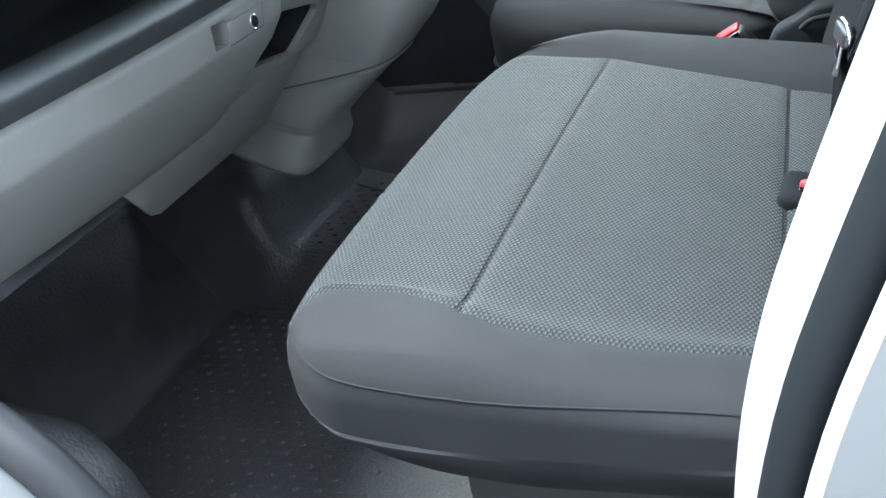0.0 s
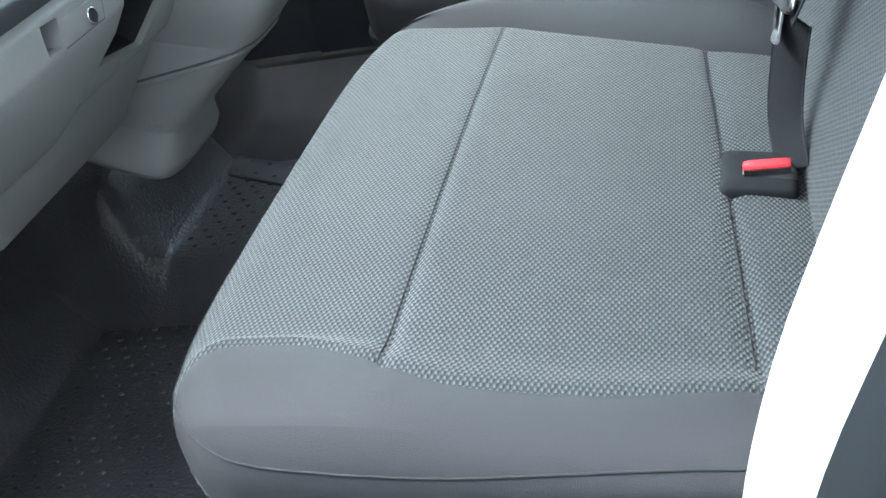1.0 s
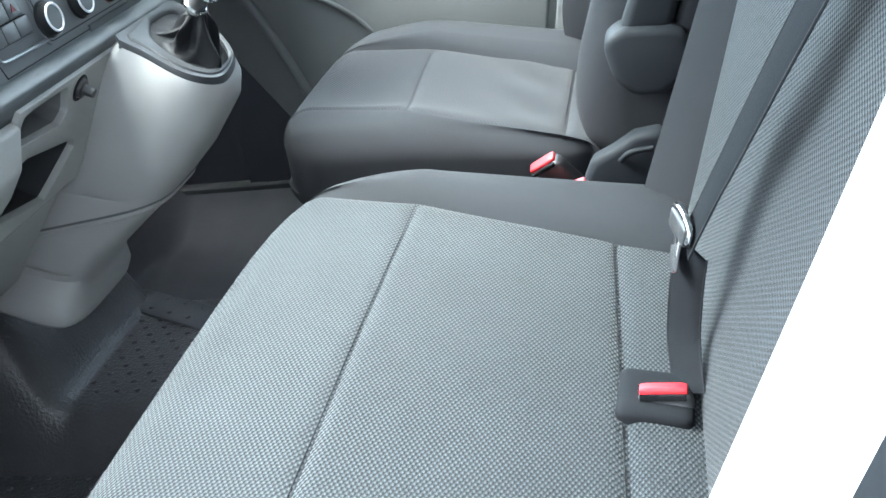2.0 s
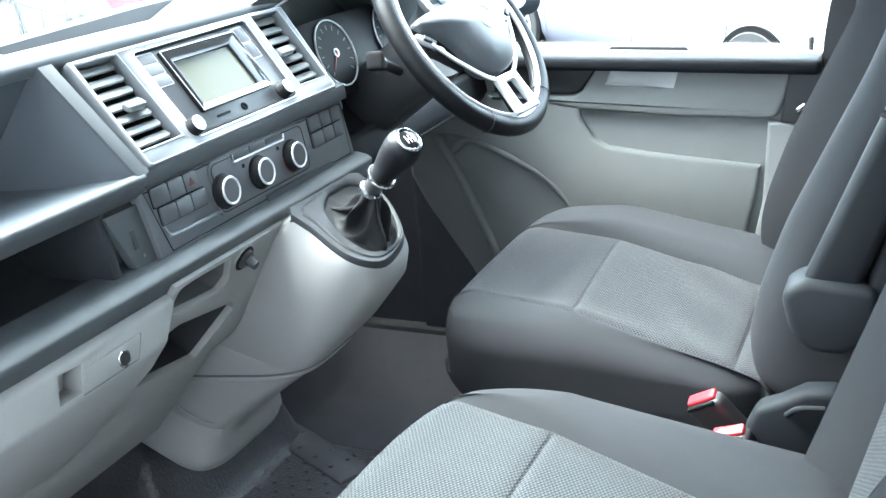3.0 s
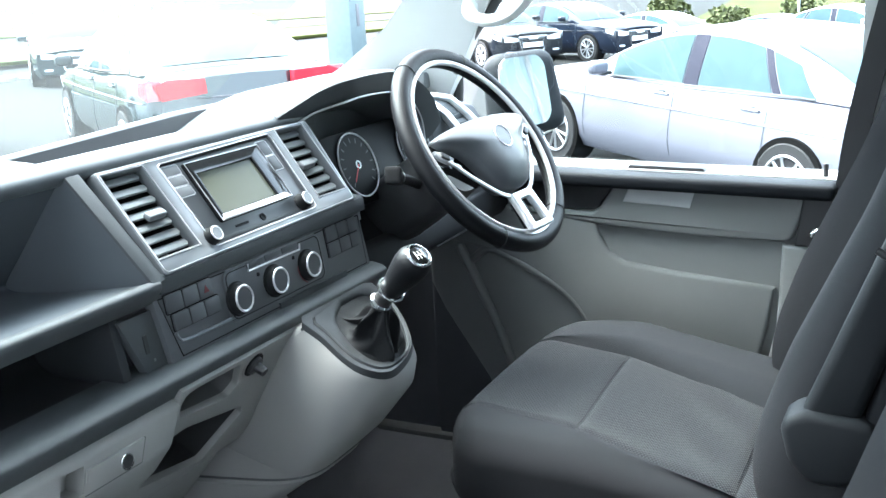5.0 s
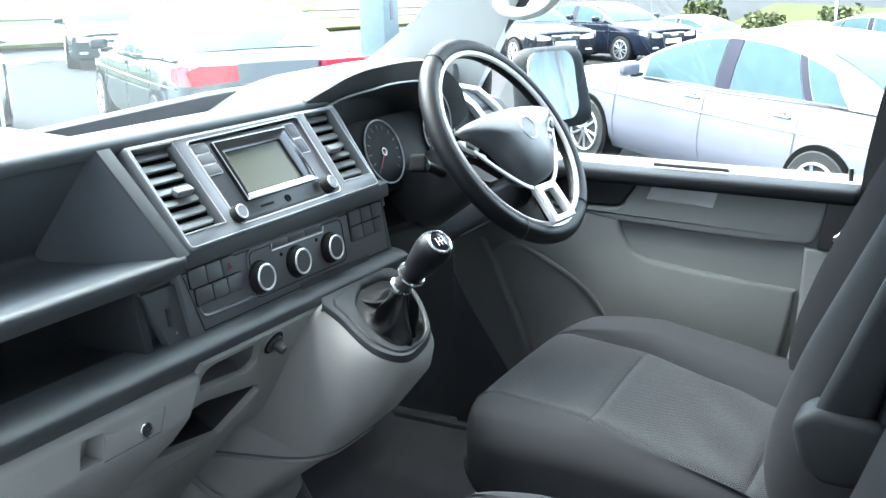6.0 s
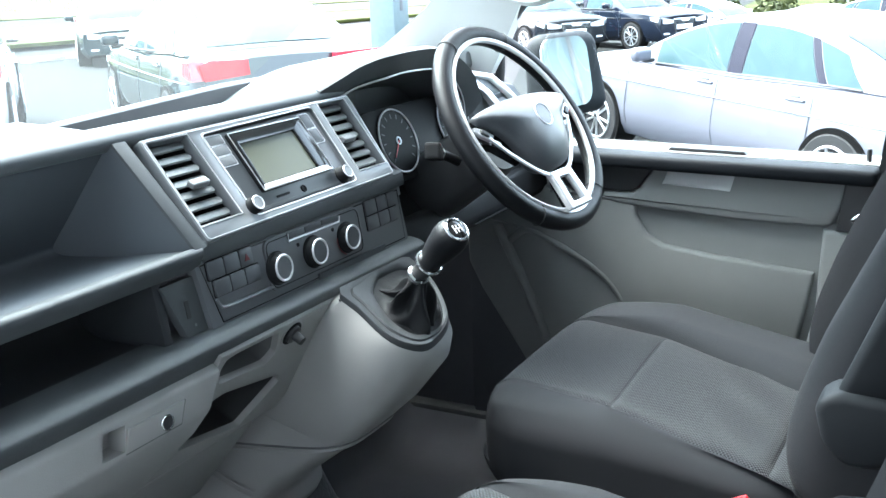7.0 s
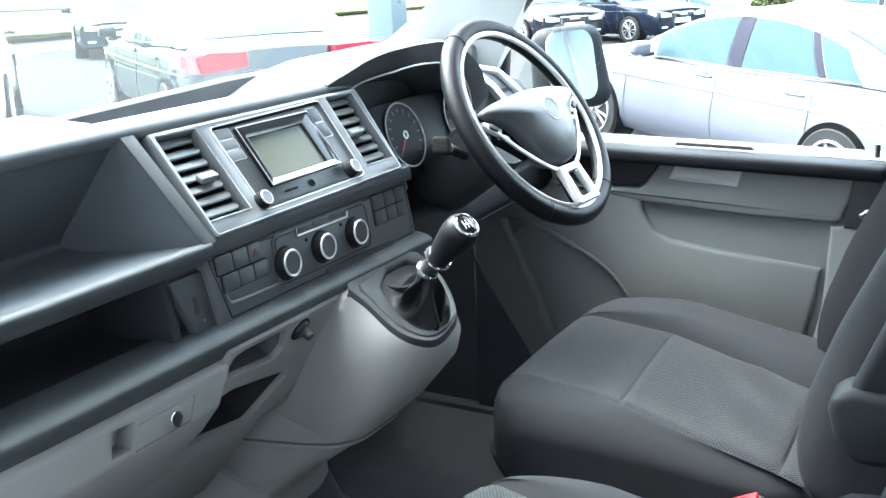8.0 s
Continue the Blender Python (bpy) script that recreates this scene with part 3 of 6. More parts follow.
def cushion(x0, x1, y0, y1, ztop, depth, near, far, seam, rear, low, r=0.07, far_lift=0.016, slope=0.20, wrinkle=0.0, round_near=0.0, round_far=0.0):
    """A seat cushion: cloth between two bolsters, parted by seams across; lower towards its back."""
    cx, cy, hx, hy, hz = (x0 + x1) / 2, (y0 + y1) / 2, (x1 - x0) / 2, (y1 - y0) / 2, depth / 2
    (gn, yn), (gf, yf) = row_of(near(cx) - cy, hy, r), row_of(far(cx) - cy, hy, r)
    (gs, xs), (gr, xr) = row_of(seam(cy) - cx, hx, r), row_of(rear(cy) - cx, hx, r)

    def shape(p, g):
        x, y, z = p.x + cx, p.y + cy, p.z
        if g.z > -0.2:
            y += (near(x) - yn - cy) * math.exp(-((g.y - gn) / 0.10) ** 2) + (far(x) - yf - cy) * math.exp(-((g.y - gf) / 0.10) ** 2)
            if g.z > 0.99:
                x += (seam(y) - xs - cx) * math.exp(-((g.x - gs) / 0.10) ** 2) + (rear(y) - xr - cx) * math.exp(-((g.x - gr) / 0.08) ** 2)
        up = max(0.0, z / hz)
        tilt = -slope * max(0.0, x - seam(y)) + 0.03 * max(0.0, seam(y) - x)
        edge = min(1.0, max(0.0, (g.y - gn) * hy / 0.06))
        edge_far = min(1.0, max(0.0, (g.y - gf) * hy / 0.045))
        lift = 0.008 * (1 - edge) ** 2 if g.y < 0 else far_lift * edge_far * (2 - edge_far) * (1 - min(1.0, max(0.0, (seam(y) - x) / 0.16)) ** 2)
        crown = 0.008 * math.sin(max(0, min(1, (y - y0) / (y1 - y0))) * math.pi)
        groove = 0.004 * math.exp(-((g.y - gn) * hy / 0.006) ** 2) + 0.004 * math.exp(-((g.y - gf) * hy / 0.006) ** 2)
        if gn < g.y < gf:
            groove += 0.005 * math.exp(-((g.x - gs) * hx / 0.006) ** 2) + 0.006 * math.exp(-((g.x - gr) * hx / 0.008) ** 2)
            groove += wrinkle * math.exp(-((x - rear(y) + 0.07) / 0.05) ** 2) * math.sin(62 * (y * 0.8 + x * 0.7))
        ahead = max(0.0, min(1.0, (cx - x) / hx)) ** 2
        x += ahead * (round_near * max(0.0, (cy - y) / hy) ** 6 + round_far * max(0.0, (y - cy) / hy) ** 6)
        if z < 0:
            z = z * (ztop - hz - low(x)) / hz
        inward = -0.06 * max(0.0, -p.z / hz - 0.2)
        x2 = cx + (x - cx) * (1 + inward * 0.4)
        y2 = cy + (y - cy) * (1 + inward * 0.3)
        return Vector((x2, y2, ztop - hz + z + up * (tilt + lift + crown - groove) - (0.014 * up)))

    bm = rounded(hx, hy, hz, r, CUTS, shape)
    bm.normal_update()
    surface = BVHTree.FromBMesh(bm)

    def sort(g, normal):
        if gn < g.y < gf and (g.z > 0.99 or (g.x < -0.99 and g.z > -0.3)):
            if g.x < gs:
                return "front_insert"
            return "insert" if g.x < gr else "rear_insert"
        return "bolster"

    return split(bm, sort), surface


def backrest(front, z0, z1, y0, y1, near, far, lift_near, lift_far, thick=0.12, r=0.05, far_fade=0.0):
    """An upright cushion whose face follows front(z), cloth between two proud bolsters."""
    hy, hz = (y1 - y0) / 2, (z1 - z0) / 2
    cy, cz = (y0 + y1) / 2, (z0 + z1) / 2
    (gn, yn), (gf, yf) = row_of(near - cy, hy, r, 60), row_of(far - cy, hy, r, 60)

    def shape(p, g):
        x, y, z = p.x, p.y + cy, p.z + cz
        ahead = max(0.0, -x / (thick / 2))
        edge = max(0.0, min(1.0, 1 - ((gn - g.y) if g.y < 0 else (g.y - gf)) * hy / 0.04))
        lift = (lift_near if g.y < 0 else lift_far * (1 - far_fade * min(1.0, max(0.0, (z - z0 - 0.08) / 0.30)))) * (1 - edge)
        groove = sum(0.005 * math.exp(-((g.y - b) * hy / 0.006) ** 2) for b in (gn, gf))
        taper = 1 - 0.10 * max(0.0, (z - z0) / (z1 - z0) - 0.55)
        return Vector((front(z) + thick / 2 + x - ahead * (lift - groove), cy + (y - cy) * taper, z))

    bm = rounded(thick / 2, hy, hz, r, 60, shape)
    bm.normal_update()
    surface = BVHTree.FromBMesh(bm)
    return split(bm, lambda g, normal: "insert" if gn < g.y < gf and g.x < -0.99 else "bolster"), surface


def seat_belt_buckle(at, turn, label):
    b = thing("seat_belt_buckle", label, "seat belt buckle", "seat belt buckles", at=at)
    b.rotation_euler = [radians(a) for a in turn]
    part("housing", moved(rounded(0.013, 0.026, 0.04, 0.008, 8), Matrix.Translation((0, 0, -0.036))), M["black"], b)
    part("press_button", moved(rounded(0.0085, 0.021, 0.005, 0.003, 6), Matrix.Translation((0.003, 0, 0.004))), M["red"], b, "bright red press button")
    part("slot", box(-0.0135, -0.0095, -0.02, 0.02, 0.001, 0.006), M["gloss"], b)
    return b


def stitch(tree_, points, parent, r=0.0007, lift=0.0, label="fine dark seam"):
    return part("seam", tube(laid(tree_, points, lift, 4, True), r, 0, 6), M["cord"], parent, label)


bench = thing("bench_seat", "two-seat passenger bench in grey woven cloth with plain bolsters", "bench seat")
near_line = lambda x: -0.752 + 1.1 * max(0.0, x + 0.30) ** 2 + 0.043 * (0.5 - 0.5 * math.cos(math.pi * max(0.0, min(1.0, (-0.33 - x) / 0.17)))) - 6.0 * max(0.0, -0.53 - x) ** 2
far_line = lambda x: -0.068 - 0.246 * (x + 0.415)
bench_low = lambda x: eased([(-0.62, 0.44), (-0.57, 0.40), (-0.53, 0.362), (-0.49, 0.325), (-0.45, 0.300), (-0.35, 0.285), (-0.2, 0.29), (0, 0.30)], x)
made, top_skin = cushion(-0.612, -0.05, -0.806, 0.035, 0.468, 0.185, near_line, far_line, lambda y: -0.405, lambda y: -0.166 - 0.045 * (y + 0.115), bench_low, slope=0.17, far_lift=0.024, round_near=0.065, round_far=0.07)
for name, bm in made.items():
    part(name, bm, M["bolster"] if name == "bolster" else M["cloth"], bench, "plain dark grey cloth bolster" if name == "bolster" else "woven blue-grey cloth")
part("piping", tube(laid(top_skin, [(-0.625, -0.55, 0.45), (-0.622, -0.66, 0.452), (-0.61, -0.74, 0.452), (-0.565, -0.795, 0.446), (-0.48, -0.815, 0.425), (-0.38, -0.815, 0.416), (-0.28, -0.815, 0.418), (-0.15, -0.815, 0.430)], 0.0005), 0.0010, 0, 8), M["cord"], bench, "corded seam")
stitch(top_skin, [(-0.408, y / 100, 0.47) for y in range(-73, -6, 3)], bench)
stitch(top_skin, [(-0.166 - 0.045 * (y / 100 + 0.115) - 0.004, y / 100, 0.44) for y in range(-70, -10, 3)], bench)
part("base", loft([[(x, y, z) for x, y in ((-0.43 + i, -0.74 + i), (-0.10, -0.74 + i), (-0.10, 0.0 - i), (-0.43 + i, 0.0 - i))] for z, i in ((0.32, 0.0), (0.2, 0.0), (0.0, 0.03))]), M["black"], bench, "dark plastic seat box")
part("release_lever", moved(rounded(0.05, 0.012, 0.007, 0.006, 6), Matrix.Translation((-0.17, -0.80, 0.275))), M["dash"], bench)
bench_front = lambda z: -0.098 + 0.255 * (z - 0.36)
made, back_skin = backrest(bench_front, 0.36, 1.12, -0.83, 0.035, -0.79, -0.055, 0.02, 0.052, far_fade=0.45)
for name, bm in made.items():
    part("backrest_" + name, bm, M["bolster"] if name == "bolster" else M["cloth_back"], bench)
part("back_tuck", tube(laid(back_skin, [(0.0, -0.10, 0.755), (0.005, -0.19, 0.768), (0.006, -0.28, 0.779), (0.012, -0.44, 0.80)], 0.0006), 0.0014, 0, 6), M["pipe"], bench, "pale tucked seam")
buckle_slot = part("buckle_slot", moved(rounded(0.034, 0.036, 0.016, 0.008, 8), pose(-0.126, -0.434, 0.407, 0, 8, -4)), M["belt"], bench, "dark slot at the seam")

seat_belt_buckle((-0.118, -0.440, 0.421), (0, 12, 88), "black belt buckle with a red button in the bench")


def belt(points, width, label, face_, lift=0.002, facing=(-0.97, 0, 0.25)):
    """Webbing laid flat on a surface."""
    line = laid(face_, points, lift) if face_ else smooth_path(points, 8)
    rings = []
    for k, p in enumerate(line):
        ahead = (line[min(k + 1, len(line) - 1)] - line[max(k - 1, 0)]).normalized()
        normal = Vector(facing)
        if face_:
            normal = face_.find_nearest(p)[1]
        side_ = ahead.cross(normal).normalized()
        out_ = side_.cross(ahead)
        rings.append([p + side_ * a * width + out_ * b for a, b in ((-0.5, 0), (-0.36, 0.0016), (0.36, 0.0016), (0.5, 0), (0.36, -0.0004), (-0.36, -0.0004))])
    strap = thing("seat_belt", label, "seat belt", "seat belts")
    part("webbing", loft(rings), M["belt"], strap)
    for k in (0, 3):
        part("selvedge", tube([ring[k] for ring in rings], 0.0011, 0, 6), M["bolster"], strap, "woven edge of the webbing")
    return strap


def tongue(at, turn, label):
    b = thing("belt_tongue", label, "belt tongue", "belt tongues", at=at)
    b.rotation_euler = [radians(a) for a in turn]
    part("plate", panel(round_rect(0.018, 0.034, 0.005), Matrix.Translation((0, -0.020, 0)), 0.003, 0.001), M["chrome"], b)
    part("loop", tube([(-0.022, 0, 0), (-0.022, 0.014, 0), (0.022, 0.014, 0), (0.022, 0, 0), (-0.022, 0, 0)], 0.0032, 3), M["chrome"], b)
    part("grip", moved(rounded(0.024, 0.009, 0.005, 0.004, 6), Matrix.Translation((0, 0.004, 0))), M["black"], b)
    return b


belt([(-0.096, -0.425, 0.412), (-0.098, -0.398, 0.452), (-0.094, -0.400, 0.500), (-0.088, -0.418, 0.556)], 0.040, "black lap belt webbing rising from the bench", None, facing=(-0.72, -0.66, 0.2))
belt([(-0.089, -0.412, 0.560), (-0.070, -0.430, 0.61), (-0.051, -0.456, 0.662), (-0.028, -0.539, 0.753), (0.03, -0.655, 0.93), (0.07, -0.735, 1.08)], 0.046, "black seat belt webbing slanting past the bench backrest", None)
tongue((-0.096, -0.408, 0.566), (78, 0, -78), "bright metal seat belt tongue on black webbing")

driver = thing("driver_seat", "single driver's seat in grey cloth with plain bolsters", "car seat")
made, seat_skin = cushion(-0.702, -0.19, 0.185, 0.735, 0.478, 0.21, lambda x: 0.237 - 0.15 * (x + 0.465), lambda x: 0.550 - 0.18 * (x + 0.49), lambda y: -0.485 - 0.04 * (y - 0.4), lambda y: -0.245,
                          lambda x: eased([(-0.72, 0.33), (-0.62, 0.285), (-0.5, 0.27), (0, 0.268)], x), far_lift=0.020, wrinkle=0.003, round_near=0.04, round_far=0.05)
for name, bm in made.items():
    part(name, bm, M["bolster"] if name == "bolster" else M["cloth_driver"], driver, "plain dark grey cloth bolster" if name == "bolster" else "woven blue-grey cloth")
stitch(seat_skin, [(-0.488 - 0.04 * (y / 100 - 0.4), y / 100, 0.48) for y in range(25, 54, 3)], driver)
stitch(seat_skin, [(-0.249, y / 100, 0.45) for y in range(25, 54, 3)], driver)
driver_front = lambda z: eased([(0.36, -0.150), (0.40, -0.178), (0.44, -0.190), (0.48, -0.192), (0.535, -0.182), (0.63, -0.150), (0.73, -0.105), (0.82, -0.064), (1.15, 0.055)], z, 0.02)
made, driver_skin = backrest(driver_front, 0.37, 1.15, 0.172, 0.70, 0.275, 0.60, 0.034, 0.080, 0.14)
for name, bm in made.items():
    part("backrest_" + name, bm, M["bolster"] if name == "bolster" else M["cloth_back"], driver)
part("base", loft([[(x, y, z) for x, y in ((-0.62 + i, 0.22 + i), (-0.22, 0.22 + i), (-0.22, 0.67 - i), (-0.62 + i, 0.67 - i))] for z, i in ((0.29, 0.0), (0.2, 0.0), (0.0, 0.03))]), M["black"], driver, "dark plastic seat box")
part("recliner_cover", prism([(-0.213, 0.33), (-0.216, 0.385), (-0.203, 0.415), (-0.175, 0.428), (-0.145, 0.447), (-0.105, 0.452), (-0.10, 0.33)], 0.112, 0.150, 0.010, 3), M["cap"], driver, "black plastic hinge cover")
part("recliner_lever", tube([(-0.165, 0.108, 0.415), (-0.15, 0.104, 0.428), (-0.12, 0.104, 0.432)], 0.004), M["cap"], driver)
arm = part("armrest", prism([(-0.155, 0.585), (-0.127, 0.657), (-0.099, 0.73), (-0.070, 0.805), (-0.040, 0.90), (-0.015, 0.975), (0.015, 0.985), (0.04, 0.96), (0.012, 0.88), (-0.033, 0.745), (-0.070, 0.64), (-0.088, 0.585)], 0.112, 0.166, 0.013, 4), M["arm"], driver, "folded-up grey armrest with a black clip")
part("armrest_side", prism([(-0.086, 0.580), (-0.066, 0.645), (-0.030, 0.745), (0.016, 0.88), (0.05, 0.975), (0.09, 0.97), (0.05, 0.86), (0.0, 0.70), (-0.045, 0.575)], 0.116, 0.164, 0.012, 4), M["bolster"], arm)
part("pivot", prism([(-0.176, 0.575), (-0.165, 0.590), (-0.145, 0.597), (-0.09, 0.594), (-0.068, 0.588), (-0.066, 0.56), (-0.075, 0.525), (-0.10, 0.505), (-0.14, 0.505), (-0.165, 0.53)], 0.100, 0.168, 0.012, 4), M["arm"], arm, "rounded dark plastic pivot housing")
part("clip", tube([(-0.068, 0.110, 0.828), (-0.052, 0.108, 0.822), (-0.060, 0.108, 0.79), (-0.077, 0.110, 0.796)], 0.0045, 4), M["black"], arm, "black armrest clip")
seat_belt_buckle((-0.270, 0.136, 0.404), (-33, -20, 90), "black belt buckle with a red button beside the driver's seat")
seat_belt_buckle((-0.231, 0.100, 0.380), (-22, -18, 90), "black belt buckle with a red button between the seats")


# ---- dashboard ----
def face(x, z, slope):
    """A frame on the dashboard: first axis to the driver, second up the face, third out of it."""
    up = Vector((-slope, 0, 1)).normalized()
    side = Vector((0, 1, 0))
    out = side.cross(up)
    m = Matrix((side, up, out)).transposed().to_4x4()
    m.translation = (x, 0, z)
    return m


UPPER, LOWER = face(-0.82, 0.79, 0.60), face(-0.815, 0.70, 0.15)


def on(frame_, outline, out, thick, bevel=0.0, segments=2):
    return panel(outline, frame_ @ Matrix.Translation((0, 0, out)), thick, bevel, segments)


def hole_plate(outer, holes, frame_, out, thick, bevel=0.003):
    """A plate with openings through it, made of strips between them."""
    bm = bmesh.new()
    edges = []
    for loop in (outer, *holes):
        vs = [bm.verts.new((a, b, 0)) for a, b in loop]
        edges += [bm.edges.new((vs[k], vs[(k + 1) % len(vs)])) for k in range(len(vs))]
    bmesh.ops.triangle_fill(bm, use_beauty=True, use_dissolve=False, edges=edges)
    bmesh.ops.recalc_face_normals(bm, faces=bm.faces)
    if sum(f.normal.z * f.calc_area() for f in bm.faces) < 0:
        bmesh.ops.reverse_faces(bm, faces=bm.faces[:])
    top = bmesh.ops.extrude_face_region(bm, geom=bm.faces[:])
    for v in top["geom"]:
        if isinstance(v, bmesh.types.BMVert):
            v.co.z += thick
    bmesh.ops.recalc_face_normals(bm, faces=bm.faces)
    rim = [e for e in bm.edges if len(e.link_faces) == 2 and e.calc_face_angle(0) > 1.0 and min(v.co.z for v in e.verts) > thick / 2]
    if bevel:
        bmesh.ops.bevel(bm, geom=rim, offset=bevel, segments=2, profile=0.5, affect="EDGES")
    bm.transform(frame_ @ Matrix.Translation((0, 0, out)))
    return bm


dash = thing("dashboard", "two-tone van dashboard, charcoal above and light grey below", "dashboard")


def sag_ends(v):
    """The dashboard sweeps forward a little towards the passenger's side."""
    return Vector((v.x - 0.10 * max(0.0, -v.y - 0.45) ** 1.5, v.y, v.z))


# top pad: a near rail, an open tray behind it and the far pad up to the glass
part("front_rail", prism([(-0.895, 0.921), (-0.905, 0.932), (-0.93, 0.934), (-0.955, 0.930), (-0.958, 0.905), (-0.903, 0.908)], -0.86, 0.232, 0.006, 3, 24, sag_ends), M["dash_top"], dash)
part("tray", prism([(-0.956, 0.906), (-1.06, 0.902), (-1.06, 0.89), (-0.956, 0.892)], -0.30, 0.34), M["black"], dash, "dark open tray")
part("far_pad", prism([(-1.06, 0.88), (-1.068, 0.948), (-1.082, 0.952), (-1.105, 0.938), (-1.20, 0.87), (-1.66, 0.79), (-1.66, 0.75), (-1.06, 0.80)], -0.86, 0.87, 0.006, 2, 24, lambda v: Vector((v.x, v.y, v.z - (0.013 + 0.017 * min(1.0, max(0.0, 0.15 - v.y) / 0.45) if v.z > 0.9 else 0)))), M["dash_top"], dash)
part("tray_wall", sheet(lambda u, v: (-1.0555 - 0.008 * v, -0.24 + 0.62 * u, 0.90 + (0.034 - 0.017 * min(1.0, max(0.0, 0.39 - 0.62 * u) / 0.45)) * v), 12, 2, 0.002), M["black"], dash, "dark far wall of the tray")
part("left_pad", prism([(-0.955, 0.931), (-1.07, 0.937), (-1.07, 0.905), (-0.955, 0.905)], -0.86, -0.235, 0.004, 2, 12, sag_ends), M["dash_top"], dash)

# frame with two vents and the radio opening
FRAME_EDGE = [(-0.195, 0.003), (0.232, 0.005), (0.222, 0.147), (-0.215, 0.146)]
VENT_NEAR = [(-0.1913, 0.0262), (-0.119, 0.0258), (-0.1386, 0.138), (-0.206, 0.1395)]
VENT_FAR = [(0.1525, 0.0295), (0.222, 0.0285), (0.2048, 0.1382), (0.1405, 0.1401)]
RADIO_EDGE = [(-0.0937, 0.0159), (0.1344, 0.0164), (0.1205, 0.1389), (-0.1139, 0.1355)]


def soft(corners, r, n=4):
    """A polygon with rounded corners."""
    out = []
    for k, q in enumerate(corners):
        q = Vector(q)
        a, b = (Vector(corners[(k + d) % len(corners)]) - q for d in (-1, 1))
        a, b = q + a.normalized() * r, q + b.normalized() * r
        for i in range(n + 1):
            t = i / n
            p = a * (1 - t) ** 2 + q * 2 * t * (1 - t) + b * t ** 2
            out.append((p.x, p.y))
    return out


def inset(corners, d):
    """The polygon drawn in towards its middle by about d."""
    mid = sum((Vector(q) for q in corners), Vector((0, 0))) / len(corners)
    return [tuple(Vector(q) + Vector((d if q[0] < mid.x else -d, d if q[1] < mid.y else -d))) for q in corners]


def line_on(frame_, outline, out, r, closed=True):
    """A fine bead along an outline on the face."""
    loop = [frame_ @ Vector((a, b, out)) for a, b in outline]
    return tube(loop + loop[:1] if closed else loop, r, 0, 6)


part("centre_frame", hole_plate(soft(FRAME_EDGE, 0.006), [VENT_NEAR, VENT_FAR, soft(RADIO_EDGE, 0.008)], UPPER, -0.012, 0.016), M["frame"], dash, "dark silver centre surround")


def vent(corners, slats, tab_at):
    v = part("air_vent", on(UPPER, corners, -0.055, 0.008), M["dial"], dash, "slatted air vent")
    (x0, y0), (x1, y1), (x2, y2), (x3, y3) = corners
    for k in range(slats):
        t = (k + 0.55) / (slats + 0.1)
        left, right = x0 + (x3 - x0) * t + 0.0015, x1 + (x2 - x1) * t - 0.0045
        b = y0 + (y3 - y0) * t
        outline = [(left, -0.0060), (right - 0.004, -0.0060), (right, -0.002), (right, 0.004), (right - 0.003, 0.0060), (left, 0.0060)]
        part("slat", panel(outline, UPPER @ Matrix.Translation((0, b, -0.008)) @ pose(0, 0, 0, -30, 0, 0), 0.0034, 0.0013), M["slat"], v)
    part("tab", moved(rounded(0.0150, 0.0062, 0.0045, 0.0025, 6), UPPER @ Matrix.Translation((*tab_at, 0.002)) @ pose(0, 0, 0, -30, 0, 0)), M["frame"], v, "grey slider tab")
    part("wall", hole_plate(inset(corners, -0.004), [corners], UPPER, -0.05, 0.037, 0), M["dial"], v)
    part("vent_rim", line_on(UPPER, inset(corners, -0.0022), 0.0042, 0.0009), M["silver"], v, "thin bright rim")


vent(VENT_NEAR, 7, (-0.158, 0.0775))
vent(VENT_FAR, 7, (0.169, 0.080))
part("frame_edge", line_on(UPPER, inset(soft(FRAME_EDGE, 0.006), 0.0035), 0.0038, 0.0007), M["silver"], dash, "fine bright edge of the surround")
part("centre_strip", prism([(-0.822, 0.796), (-0.820, 0.774), (-0.85, 0.770), (-0.85, 0.80)], -0.206, 0.258, 0.002), M["dash"], dash, "dark strip below the centre surround")

radio = thing("car_radio", "car radio with a blank screen between two knobs", "car radio")
part("fascia", on(UPPER, soft(inset(RADIO_EDGE, 0.002), 0.008), -0.012, 0.0128, 0.002), M["fascia"], radio)
part("surround_line", line_on(UPPER, soft(inset(RADIO_EDGE, -0.0008), 0.008), 0.0038, 0.0010), M["silver"], radio, "fine bright outline")
part("inner_line", line_on(UPPER, soft(inset(RADIO_EDGE, 0.0065), 0.006), 0.0009, 0.0005), M["gapline"], radio)
BEZEL = [(-0.0621, 0.0408), (0.0941, 0.0416), (0.0815, 0.1283), (-0.0738, 0.1286)]
SCREEN = [(-0.0540, 0.0514), (0.0651, 0.0516), (0.0559, 0.1109), (-0.0598, 0.1111)]
part("bezel", hole_plate(soft(BEZEL, 0.004), [SCREEN], UPPER, 0.001, 0.006, 0.002), M["gloss"], radio, "gloss black screen surround")
part("screen", on(UPPER, inset(SCREEN, -0.002), 0.0012, 0.0022), M["screen"], radio, "blank greenish display")
part("bezel_edge", on(UPPER, [(-0.0615, 0.0412), (0.0930, 0.0420), (0.0800, 0.0500), (-0.0565, 0.0498)], 0.0066, 0.0018, 0.0006), M["silver"], radio, "bright lower edge")
part("bezel_line", line_on(UPPER, inset(BEZEL, 0.0012), 0.0068, 0.0008), M["silver"], radio, "thin bright outline")


